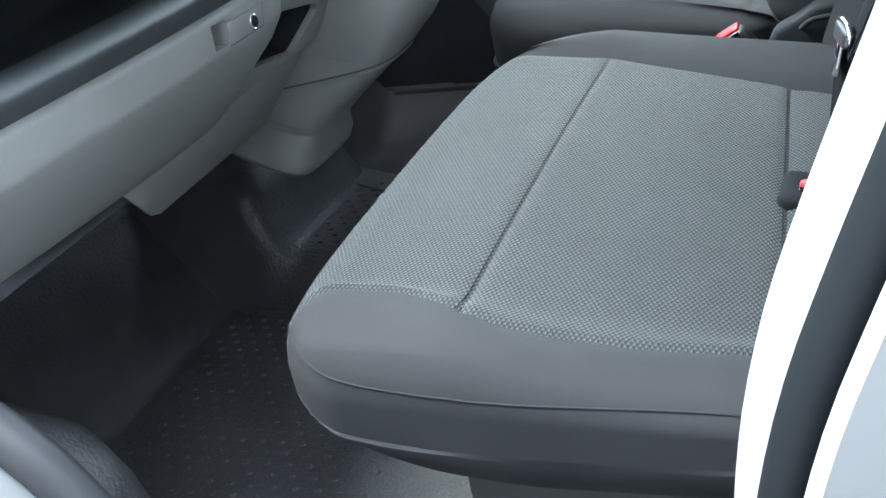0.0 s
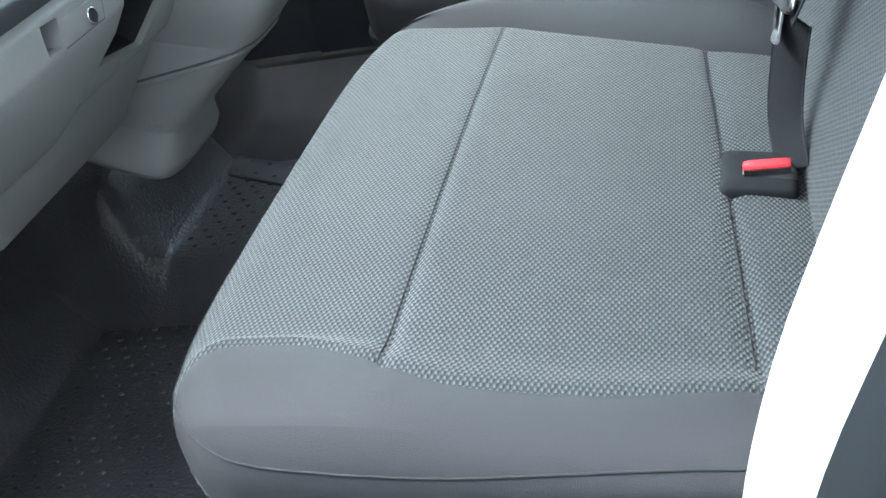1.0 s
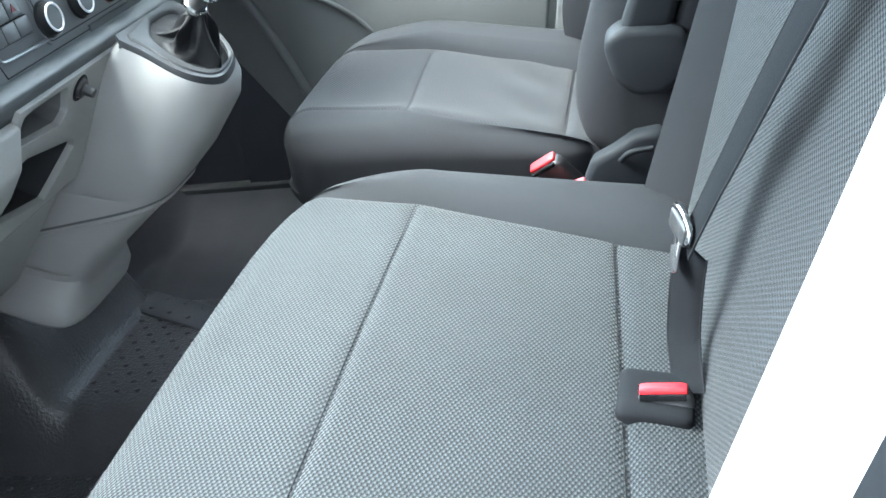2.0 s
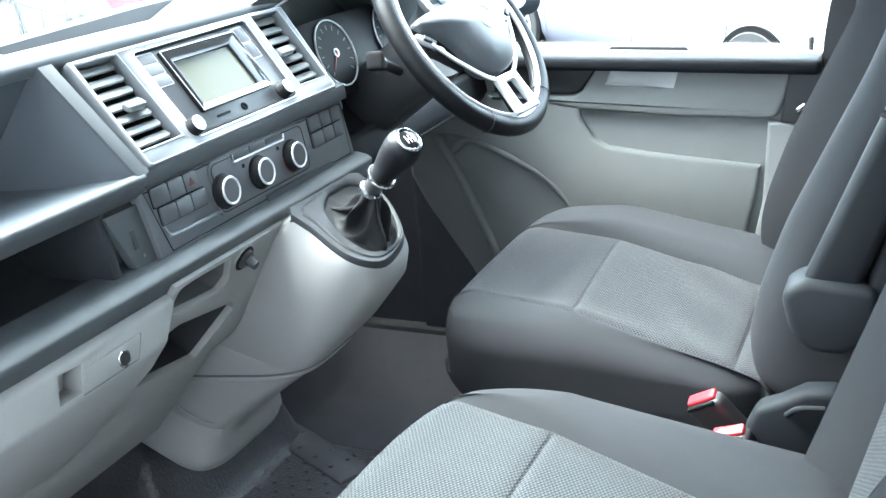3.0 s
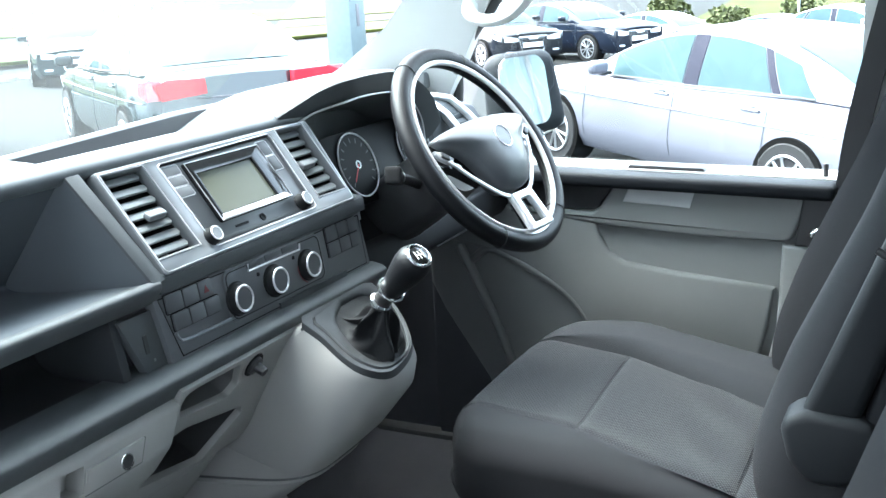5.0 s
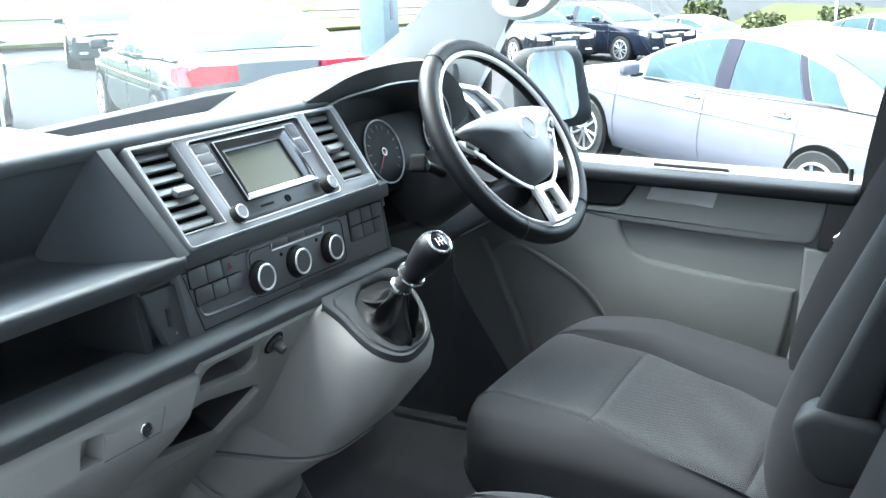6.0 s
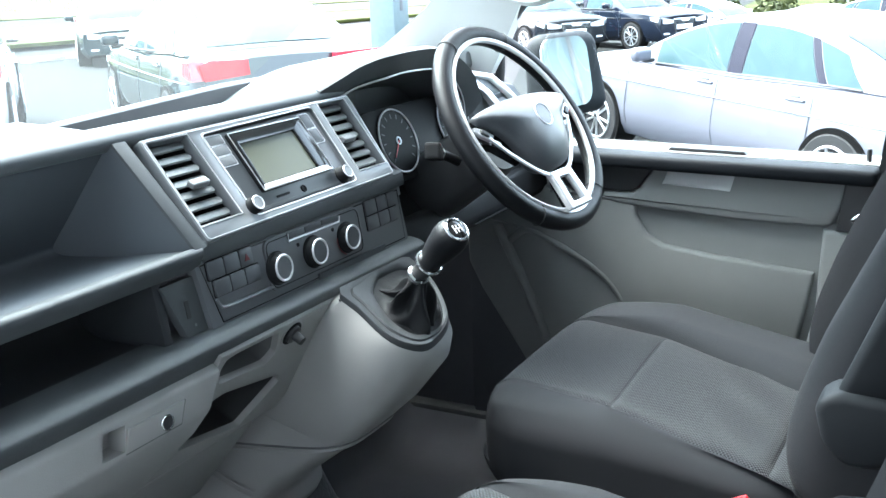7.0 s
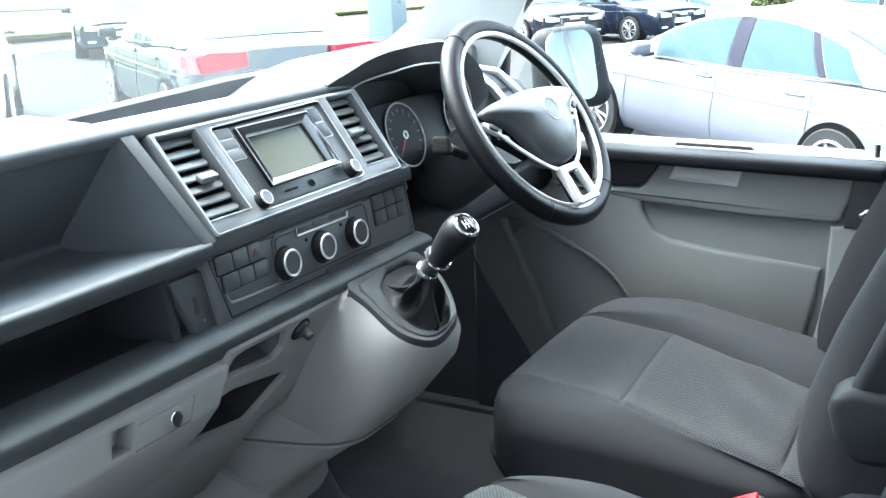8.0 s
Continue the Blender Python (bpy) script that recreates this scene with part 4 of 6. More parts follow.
def radio_button(corners, material):
    button = part("button", on(UPPER, soft(inset(corners, 0.0008), 0.002, 2), 0.0004, 0.0014, 0.0004), material, radio)
    part("button_line", line_on(UPPER, soft(corners, 0.0022, 2), 0.0011, 0.0005), M["silver"], button, "fine bright outline")


for k in range(3):
    y1, y0 = 0.1318 - 0.0153 * k, 0.1178 - 0.0153 * k
    lean = 0.0018 * k
    radio_button([(-0.1065 + lean, y0), (-0.0778 + lean, y0), (-0.0796 + lean, y1), (-0.1083 + lean, y1)], M["slat"])
for k in range(2):
    y1, y0 = 0.1322 - 0.0242 * k, 0.1092 - 0.0242 * k
    lean = 0.0040 * k
    radio_button([(0.0880 + lean, y0), (0.1125 + lean, y0), (0.1090 + lean, y1), (0.0850 + lean, y1)], M["fascia"])
for a, b in ((-0.0931, 0.0282), (0.1102, 0.0300)):
    knob = part("knob", moved(lathe([(0.0128, 0), (0.0128, 0.003), (0.0112, 0.005), (0.0108, 0.013), (0.0098, 0.015), (0, 0.015)], 28), UPPER @ Matrix.Translation((a, b, 0.0))), M["dial"], radio)
    part("knob_ring", moved(hoop(0.0088, 0.0012, 28, 8), UPPER @ Matrix.Translation((a, b, 0.0148))), M["silver"], knob, "bright ring")
    part("knob_face", moved(lathe([(0.0080, 0), (0.0075, 0.0006), (0, 0.0006)], 24), UPPER @ Matrix.Translation((a, b, 0.0149))), M["frame"], knob)
part("card_slot", on(UPPER, round_rect(0.027, 0.0032, 0.001, 2, -0.0265, 0.030), 0.001, 0.0012), M["dial"], radio)
part("socket", moved(lathe([(0.0052, 0), (0.0052, 0.0016), (0.0036, 0.0016), (0.0030, 0.0004), (0, 0.0004)], 20), UPPER @ Matrix.Translation((0.0187, 0.0295, 0.0008))), M["dial"], radio, "small round socket")

# climate controls
climate = thing("climate_panel", "dark climate control panel with three ringed knobs", "control panel")
part("backing", on(LOWER, [(-0.206, -0.020), (0.252, -0.020), (0.246, 0.0735), (-0.216, 0.0735)], -0.014, 0.014, 0.003), M["panel"], climate)
part("panel_line", line_on(LOWER, inset([(-0.191, -0.009), (0.243, -0.009), (0.244, 0.072), (-0.211, 0.072)], 0.003), 0.0002, 0.0009), M["dial"], climate)
PLATE = round_rect(0.219, 0.0685, 0.012, 5, 0.0175, 0.0358)
part("centre_plate", on(LOWER, PLATE, 0, 0.003, 0.001), M["panel"], climate)
part("plate_groove", line_on(LOWER, round_rect(0.211, 0.0610, 0.010, 5, 0.0175, 0.0358), 0.0030, 0.0007), M["dial"], climate)
for a, b in ((-0.0743, 0.0305), (0.0056, 0.0317), (0.0859, 0.0320)):
    knob = part("knob", moved(lathe([(0.0225, 0), (0.0225, 0.0015), (0.0205, 0.003), (0.0195, 0.010), (0.0180, 0.012), (0, 0.012)], 36), LOWER @ Matrix.Translation((a, b, 0.003))), M["dial"], climate, "round ribbed knob")
    part("knob_ring", moved(hoop(0.0163, 0.0017, 36, 8), LOWER @ Matrix.Translation((a, b, 0.0150))), M["silver"], knob, "bright ring")
    part("knob_face", moved(lathe([(0.0152, 0), (0.0145, 0.0008), (0, 0.0008)], 28), LOWER @ Matrix.Translation((a, b, 0.0148))), M["switch"], knob)
dull_red = plain("dull_red", (0.14, 0.02, 0.025), 0.5)
part("heat_mark", moved(sweep([(0.0244 * math.cos(radians(d)), 0.0244 * math.sin(radians(d)), 0.0) for d in range(170, 251, 10)], ring_section(0.0010, 6, 0.0005), 1), LOWER @ Matrix.Translation((0.0859, 0.0320, 0.0046))), dull_red, climate, "small red heat mark")
for k in range(3):
    x0 = -0.043 + 0.0385 * k
    part("button", on(LOWER, [(x0, 0.0615), (x0 + 0.0373, 0.0615), (x0 + 0.0373, 0.0690), (x0, 0.0690)], 0.002, 0.0032, 0.0006), M["switch"], climate)
part("light_strip", tube([LOWER @ Vector((a, b, 0.0064)) for a, b in ((-0.0435, 0.0680), (-0.0450, 0.0589), (0.0714, 0.0579), (0.0739, 0.0659))], 0.0013, 0, 6), M["silver"], climate, "bright strip below the buttons")
for a, b in ((-0.0237, 0.0488), (0.0575, 0.0499)):
    part("dial_mark", on(LOWER, round_rect(0.005, 0.005, 0.0015, 2, a, b), 0.003, 0.0008), M["dial"], climate)


def switches(edges, low, high):
    """A row of square switches let into a dark well."""
    for x0, x1 in zip(edges, edges[1:]):
        part("switch", on(LOWER, round_rect(x1 - x0 - 0.0016, high - low, 0.002, 2, (x0 + x1) / 2, (low + high) / 2), 0.0005, 0.0030, 0.0009), M["switch"], climate)


for well in ([(-0.1998, 0.0470), (-0.1142, 0.0470), (-0.1142, 0.0716), (-0.1998, 0.0716)], [(-0.1940, 0.0250), (-0.1055, 0.0250), (-0.1055, 0.0475), (-0.1940, 0.0475)],
             [(0.1438, 0.0258), (0.2303, 0.0258), (0.2303, 0.0712), (0.1438, 0.0712)]):
    part("switch_well", on(LOWER, soft(well, 0.003), -0.001, 0.0018), M["dial"], climate)
switches((-0.1990, -0.1690, -0.1405, -0.1150), 0.0485, 0.0706)
switches((-0.1930, -0.1635, -0.1355, -0.1065), 0.0260, 0.0460)
switches((0.1445, 0.1755, 0.2050, 0.2295), 0.0490, 0.0703)
switches((0.1445, 0.1755, 0.2050, 0.2295), 0.0268, 0.0470)
part("hazard_mark", on(LOWER, [(-0.1325, 0.0550), (-0.1225, 0.0550), (-0.1275, 0.0640)], 0.0036, 0.0006), dull_red, climate, "dull red triangle")
part("shelf_lip", sweep([LOWER @ Vector((a, b, 0.0005)) for a, b in ((-0.192, 0.0237), (-0.188, 0.0160), (-0.1790, 0.0110), (-0.130, 0.0095), (-0.083, 0.0090))], ring_section(0.0030, 8, 0.0022), 3), M["frame"], climate, "fine light lip")

# lower rail that runs the width of the dashboard
rail = [(-0.860, 0.690), (-0.814, 0.691), (-0.798, 0.6875), (-0.790, 0.682), (-0.791, 0.674), (-0.807, 0.650), (-0.860, 0.640)]
part("lower_rail", prism(rail, -0.86, 0.262, 0.0025, 2, 24, sag_ends), M["dash"], dash)
part("middle_rail", prism([(-0.86, 0.786), (-0.834, 0.790), (-0.822, 0.7935), (-0.816, 0.790), (-0.816, 0.783), (-0.828, 0.765), (-0.86, 0.765)], -0.86, -0.205, 0.0025, 2, 20, sag_ends), M["dash"], dash)


def scoop(outline, y0, y1, name, material):
    """An open shelf: floor, rear wall and roof in one smooth sweep."""
    line = [(q.x, q.z) for q in smooth_path([(x, 0, z) for x, z in outline], 4)]
    back = [(x - 0.014, z - 0.010) for x, z in line][::-1]
    return part(name, prism(line + back, y0, y1, 0, 2, 20, sag_ends), material, dash, "smooth dark open shelf")


UPPER_SHELF = [(-0.830, 0.790), (-0.90, 0.784), (-0.950, 0.7835), (-0.978, 0.785), (-0.989, 0.791), (-0.984, 0.803), (-0.963, 0.832), (-0.935, 0.872), (-0.908, 0.910)]
scoop(UPPER_SHELF, -0.86, -0.195, "upper_shelf", M["bin"])
# shade in the lower shelf is put into its colour, darker than the upper
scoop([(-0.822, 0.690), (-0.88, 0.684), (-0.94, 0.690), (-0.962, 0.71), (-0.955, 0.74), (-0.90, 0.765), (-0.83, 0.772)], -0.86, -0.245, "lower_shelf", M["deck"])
shelf_line = smooth_path([(x, 0, z) for x, z in UPPER_SHELF], 4)


END_LOW, END_TOP, END_DEEP = Vector((-0.823, -0.216, 0.789)), Vector((-0.899, -0.251, 0.916)), Vector((-0.981, -0.272, 0.784))
END_NORMAL = (END_TOP - END_LOW).cross(END_DEEP - END_LOW)


def shelf_end(u, v):
    """The flat end of the shelf, from the centre surround back to where it meets the shelf's sweep."""
    k = v * (len(shelf_line) - 1)
    i = min(int(k), len(shelf_line) - 2)
    q = shelf_line[i].lerp(shelf_line[i + 1], k - i)
    y = END_LOW.y - (END_NORMAL.x * (q.x - END_LOW.x) + END_NORMAL.z * (q.z - END_LOW.z)) / END_NORMAL.y
    return END_LOW.lerp(END_TOP, v).lerp(Vector((q.x, y, q.z)), u)


part("upper_shelf_cheek", sheet(shelf_end, 16, 28, 0.002), M["bin"], dash)
# same darkened colour as the lower shelf, for the shade at its end
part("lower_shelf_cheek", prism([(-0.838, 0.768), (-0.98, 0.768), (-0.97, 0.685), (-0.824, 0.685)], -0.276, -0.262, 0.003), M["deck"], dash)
part("frame_edge", on(UPPER, [(-0.217, -0.003), (-0.1965, 0.0), (-0.2315, 0.150), (-0.253, 0.150)], -0.014, 0.016, 0.002), M["dash"], dash)
usb = part("usb_panel", on(LOWER, [(-0.238, -0.018), (-0.196, -0.018), (-0.212, 0.060), (-0.268, 0.060)], -0.020, 0.012, 0.002), M["dash"], dash, "narrow panel with a slot")
part("usb_slot", on(LOWER, round_rect(0.006, 0.022, 0.001, 2, -0.234, 0.024), -0.0080, 0.0012), M["black"], usb, "dark card slot")
part("usb_mark", on(LOWER, round_rect(0.0035, 0.0035, 0.001, 2, -0.226, 0.003), -0.0080, 0.0008), M["frame"], usb)

# light grey lower panels
skin = [(-0.805, 0.658), (-0.794, 0.650), (-0.790, 0.61), (-0.802, 0.585), (-0.862, 0.512), (-0.885, 0.490), (-0.90, 0.492), (-0.90, 0.65)]
glove = thing("glove_box", "light grey glove box lid with a lock", "glove box")
lid = part("lid", prism(skin, -0.86, -0.224, 0.004, 3, 20, lambda v: sag_ends(Vector((v.x, v.y - 0.75 * max(0.0, 0.645 - v.z) * max(0.0, min(1.0, (v.y + 0.62) / 0.39)), v.z)))), M["grey"], glove)
GLOVE = face(-0.7915, 0.624, 0.0)
carve(lid, on(GLOVE, [(-0.418, -0.008), (-0.386, -0.009), (-0.378, 0.019), (-0.410, 0.021)], -0.030, 0.05))
part("finger_slot", on(GLOVE, [(-0.419, -0.009), (-0.385, -0.010), (-0.377, 0.020), (-0.411, 0.022)], -0.034, 0.008), M["grey"], glove, "recessed finger slot")
plate = [(-0.385, -0.012), (-0.300, -0.012), (-0.290, 0.014), (-0.376, 0.014)]
part("lock_plate", on(GLOVE, plate, -0.002, 0.0035, 0.001), M["grey"], glove)
part("plate_gap", tube([GLOVE @ Vector((a, b, 0.0004)) for a, b in plate[:3]], 0.0012, 0, 6), M["gapline"], glove, "fine dark joint")
lock = part("lock", moved(hoop(0.0085, 0.0012, 24, 8), GLOVE @ Matrix.Translation((-0.322, -0.001, 0.0026))), M["chrome"], glove, "small round lock")
part("key_slot", moved(lathe([(0.008, 0), (0.0078, 0.0012), (0, 0.0014)], 20), GLOVE @ Matrix.Translation((-0.322, -0.001, 0.0022))), M["black"], lock)
part("under_tray", prism([(-0.90, 0.475), (-0.92, 0.485), (-1.40, 0.45), (-1.40, 0.42)], -0.86, -0.36, 0), M["carpet"], dash)

# pocket panel between the glove box and the console
pockets = thing("pocket_panel", "light grey panel with two dark pockets and a socket", "storage panel")
POCKET = face(-0.80, 0.655, -0.55)
k = 1.141  # length along the face for one metre of height
up = lambda z: (z - 0.655) * k
hole1 = soft([(-0.206, -0.038), (-0.110, -0.049), (-0.096, -0.036), (-0.108, 0.003), (-0.190, 0.004), (-0.209, 0.001), (-0.214, -0.014)], 0.004, 2)
hole2 = soft([(-0.209, -0.067), (-0.185, -0.064), (-0.062, -0.090), (-0.055, -0.104), (-0.116, -0.157), (-0.243, -0.131)], 0.004, 2)
part("frame", hole_plate([(-0.222, 0.012), (0.06, 0.012), (0.03, up(0.60)), (0.0, up(0.545)), (-0.03, up(0.511)), (-0.30, up(0.511)), (-0.235, up(0.60))], [hole1, hole2], POCKET, -0.006, 0.010, 0.002), M["grey"], pockets)
part("lower_panel", on(POCKET, [(-0.075, up(0.5105)), (-0.13, up(0.45)), (-0.15, up(0.424)), (-0.448, up(0.420)), (-0.470, up(0.428)), (-0.560, up(0.505)), (-0.556, up(0.5105))][::-1], -0.006, 0.0095, 0.002), M["grey"], pockets)


def pocket(hole, deep, material):
    """A pocket that runs in from its mouth and narrows to a back wall."""
    cx, cy = sum(a for a, b in hole) / len(hole), sum(b for a, b in hole) / len(hole)
    rings = [[POCKET @ Vector((cx + (a - cx) * s_, cy + (b - cy) * s_, out)) for a, b in hole] for s_, out in ((1.02, -0.004), (0.98, -deep * 0.6), (0.9, -deep))]
    bm = bmesh.new()
    rows = [[bm.verts.new(q) for q in ring] for ring in rings]
    for a, b in zip(rows, rows[1:]):
        for j in range(len(a)):
            bm.faces.new((a[j], a[(j + 1) % len(a)], b[(j + 1) % len(a)], b[j]))
    bm.faces.new(rows[-1])
    return part("pocket", bm, material, pockets, "deep pocket with shade put into its colour")


# both pockets are grey; the shade inside them is put in as darker plastic
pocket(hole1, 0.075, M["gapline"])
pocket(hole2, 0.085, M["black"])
SOCKET = POCKET @ pose(-0.076, -0.010, 0.004, 0, 0, 0)
socket = part("socket_ring", moved(hoop(0.0150, 0.0032, 28, 8), SOCKET), M["dial"], pockets, "black power socket")
part("socket_plate", moved(lathe([(0.0205, -0.004), (0.0205, 0.0008), (0.0180, 0.0012), (0, 0.0012)], 28), SOCKET), M["grey"], socket)
part("socket_cap", moved(lathe([(0.014, -0.004), (0.0125, 0.006), (0.007, 0.007), (0.006, 0.020), (0, 0.021)], 20), SOCKET), M["black"], socket)


# console pod with the gear lever
def oval(cx, cy, z, hx, hy, power=2.6, n=40, tilt=0.0):
    out = []
    for k in range(n):
        a = 2 * math.pi * k / n
        c, s = math.cos(a), math.sin(a)
        x, y = hx * math.copysign(abs(c) ** (2 / power), c), hy * math.copysign(abs(s) ** (2 / power), s)
        out.append((cx + x, cy + y, z + tilt * x))
    return out


pod = thing("console_pod", "light grey bulging gear lever console", "console")
# rear edge, its height, front edge, middle across, half width, tilt, squareness
POD = [(-0.669, 0.600, -0.815, 0.088, 0.090, -0.70, 2.6), (-0.666, 0.592, -0.835, 0.087, 0.094, -0.69, 2.6), (-0.667, 0.580, -0.850, 0.086, 0.095, -0.64, 2.6), (-0.680, 0.555, -0.870, 0.084, 0.095, -0.52, 3.0), (-0.705, 0.525, -0.90, 0.081, 0.095, -0.40, 3.4),
       (-0.735, 0.490, -0.94, 0.080, 0.097, -0.32, 3.8), (-0.776, 0.453, -0.97, 0.077, 0.0955, -0.26, 4.2), (-0.780, 0.449, -0.975, 0.077, 0.0935, -0.26, 4.2), (-0.784, 0.445, -0.98, 0.077, 0.095, -0.26, 4.2), (-0.83, 0.411, -1.01, 0.075, 0.094, -0.26, 4.2), (-0.89, 0.366, -1.05, 0.073, 0.094, -0.3, 4.2), (-0.928, 0.336, -1.085, 0.073, 0.096, -0.36, 4.2),
       (-0.936, 0.318, -1.10, 0.068, 0.106, -0.42, 4.0), (-0.940, 0.292, -1.11, 0.064, 0.117, -0.46, 4.4), (-0.948, 0.278, -1.115, 0.064, 0.117, -0.46, 4.4), (-0.960, 0.271, -1.11, 0.064, 0.108, -0.46, 4.4)]
DECK_EDGE = [(-0.781, 0.040), (-0.781, 0.004), (-0.772, 0.000), (-0.750, 0.004), (-0.713, 0.001), (-0.690, 0.009), (-0.672, 0.033), (-0.668, 0.064), (-0.676, 0.116), (-0.692, 0.148), (-0.728, 0.180), (-0.765, 0.190), (-0.780, 0.184), (-0.781, 0.150), (-0.781, 0.095)]
MOUTH = [(-0.775, 0.098), (-0.762, 0.064), (-0.742, 0.048), (-0.710, 0.040), (-0.688, 0.052), (-0.680, 0.092), (-0.688, 0.124), (-0.706, 0.150), (-0.735, 0.174), (-0.760, 0.174), (-0.774, 0.152)]


def deck_ring(outline, scale=1.0, lift=0.0, n=56):
    """An outline on the slanting top of the console, as n points at even angles round its middle."""
    line = smooth_path([(x, y, 0) for x, y in [*outline, outline[0]]], 8)[:-1]
    cx, cy = -0.742, 0.092
    turns = [math.atan2(q.y - cy, q.x - cx) for q in line]
    far = [math.hypot(q.y - cy, q.x - cx) for q in line]
    out = []
    for k in range(n):
        a = 2 * math.pi * k / n
        gaps = sorted((abs((a - b + math.pi) % (2 * math.pi) - math.pi), d) for b, d in zip(turns, far))[:2]
        (g0, d0), (g1, d1) = gaps
        d = (d0 * g1 + d1 * g0) / max(1e-9, g0 + g1) * scale
        x, y = cx + d * math.cos(a), cy + d * math.sin(a)
        out.append(Vector((x, y, 0.6511 - 0.7 * (x + 0.742) + lift)))
    return out


def between_rings(a, b, t, lift):
    return [p.lerp(q, t) + Vector((0, 0, lift)) for p, q in zip(a, b)]


pod_rings = [[Vector(q) for q in oval((r + f) / 2, cy, z - tilt * (r - f) / 2, (r - f) / 2, hy, power, 56, tilt)] for r, z, f, cy, hy, tilt, power in POD]
edge, mouth = deck_ring(DECK_EDGE), deck_ring(MOUTH)
shell_rings = [deck_ring(DECK_EDGE, 0.995, -0.003), deck_ring(DECK_EDGE, 1.010, -0.007), between_rings(deck_ring(DECK_EDGE, 1.015, -0.020), pod_rings[2], 0.45, 0)] + pod_rings[3:]
part("shell", loft(shell_rings, False), M["grey"], pod)
part("deck", loft([deck_ring(DECK_EDGE, 1.0, -0.006), deck_ring(DECK_EDGE, 0.998, 0.001), deck_ring(DECK_EDGE, 0.985, 0.005), between_rings(edge, mouth, 0.28, 0.0045), between_rings(edge, mouth, 0.34, 0.0020), between_rings(edge, mouth, 0.40, 0.0055), between_rings(edge, mouth, 0.85, 0.0035), deck_ring(MOUTH, 1.0, -0.002), deck_ring(MOUTH, 0.97, -0.030)], False), M["deck"], pod, "dark grey top of the console")
part("rim_line", tube(between_rings(edge, mouth, 0.34, 0.0024) + between_rings(edge, mouth, 0.34, 0.0024)[:1], 0.0011, 0, 6), M["dial"], pod, "dark joint line")
part("neck", loft([[(-0.85, 0.005, 0.700), (-0.85, 0.185, 0.700), (-0.85, 0.185, 0.60), (-0.85, 0.005, 0.60)], [(-0.812, 0.010, 0.699), (-0.812, 0.180, 0.699), (-0.812, 0.180, 0.62), (-0.812, 0.010, 0.62)]]), M["dash"], pod)
pod_skin = bmesh.new()
pod_skin.from_mesh(pod.children[0].data)
pod_tree = BVHTree.FromBMesh(pod_skin)
pod_skin.free()
part("side_gap", tube(laid(pod_tree, [(-0.790, -0.03, 0.672), (-0.84, -0.03, 0.600), (-0.913, -0.03, 0.503), (-1.0, -0.03, 0.412)], 0.0), 0.0016, 0, 6), M["black"], pod, "dark joint line")


def level_line(slope, height, first, last):
    """Where a slanting plane meets the console's skin, for the points first to last of its rings."""
    out = []
    for k in range(first, last):
        column = [ring[k % 56] for ring in shell_rings]
        for a, b in zip(column, column[1:]):
            ga, gb = (q.z - slope * (q.x + 0.78) - height for q in (a, b))
            if ga >= 0 > gb:
                out.append(a.lerp(b, ga / (ga - gb)))
                break
    return out


part("shell_joint", tube(level_line(0.12, 0.452, -17, 15), 0.0018, 0, 6), M["gapline"], pod, "fine dark moulding joint")
part("shell_ledge", tube(level_line(0.12, 0.4455, -17, 15), 0.0032, 0, 6), M["grey"], pod)
part("crease", tube([(-1.015, -0.028, 0.388), (-0.955, -0.026, 0.360), (-0.921, 0.02, 0.347), (-0.917, 0.10, 0.349)], 0.0016), M["grey"], pod)

gear = thing("gear_lever", "black leather gear lever with a gaiter", "gear lever", at=(-0.742, 0.091, 0.651))
collar_at, cap_at = Vector((0.048, -0.016, 0.041)), Vector((0.120, -0.034, 0.115))
gaiter_rings = []
base = [q - Vector((-0.742, 0.091, 0.651)) for q in deck_ring(MOUTH, 1.0, -0.004, 96)]
for k in range(25):
    t = k / 24
    ring = []
    for j, q in enumerate(base):
        a = 2 * math.pi * j / 96
        tip = collar_at + Vector((0.0125 * math.cos(a), 0.0125 * math.sin(a), -0.004))
        wave = math.sin(math.pi * min(1.0, t * 1.05)) ** 0.7
        ridge = 1 - 2 * math.sqrt(math.sin(2.5 * a + 0.6 + 1.2 * t) ** 2 + 0.02)
        small = 1 - 2 * math.sqrt(math.sin(4 * a + 2.0 - 2.2 * t) ** 2 + 0.03)
        s_ = t ** 0.72
        p = q.lerp(tip, s_)
        p.z = q.z * (1 - t) + tip.z * t ** 1.15 - 0.016 * wave * (1 - t)
        out_ = Vector((math.cos(a), math.sin(a), 0.35))
        p += out_ * wave * (1 - 0.5 * t) * (0.0120 * ridge + 0.0050 * small)
        ring.append(p)
    gaiter_rings.append(ring)
part("gaiter", loft(gaiter_rings), M["leather"], gear, "creased black leather gaiter")
lever = Matrix.Translation(collar_at) @ (cap_at - collar_at).to_track_quat("Z", "Y").to_matrix().to_4x4()
part("collar", moved(lathe([(0.0150, -0.004), (0.0160, -0.001), (0.0160, 0.002), (0.0135, 0.004), (0.0, 0.004)], 24), lever), M["chrome"], gear, "bright collar")
part("shaft", moved(lathe([(0.0125, 0), (0.012, 0.02), (0.012, 0.04), (0, 0.041)], 20), lever), M["black"], gear)
part("reverse_ring", moved(hoop(0.0180, 0.0026, 28, 8), lever @ Matrix.Translation((0, 0, 0.029))), M["chrome"], gear)
grip = part("knob", moved(lathe([(0.0, 0.030), (0.0155, 0.031), (0.0175, 0.042), (0.0215, 0.062), (0.0245, 0.082), (0.0242, 0.094), (0.0205, 0.103), (0.017, 0.106), (0, 0.106)], 32), lever), M["wheel"], gear)
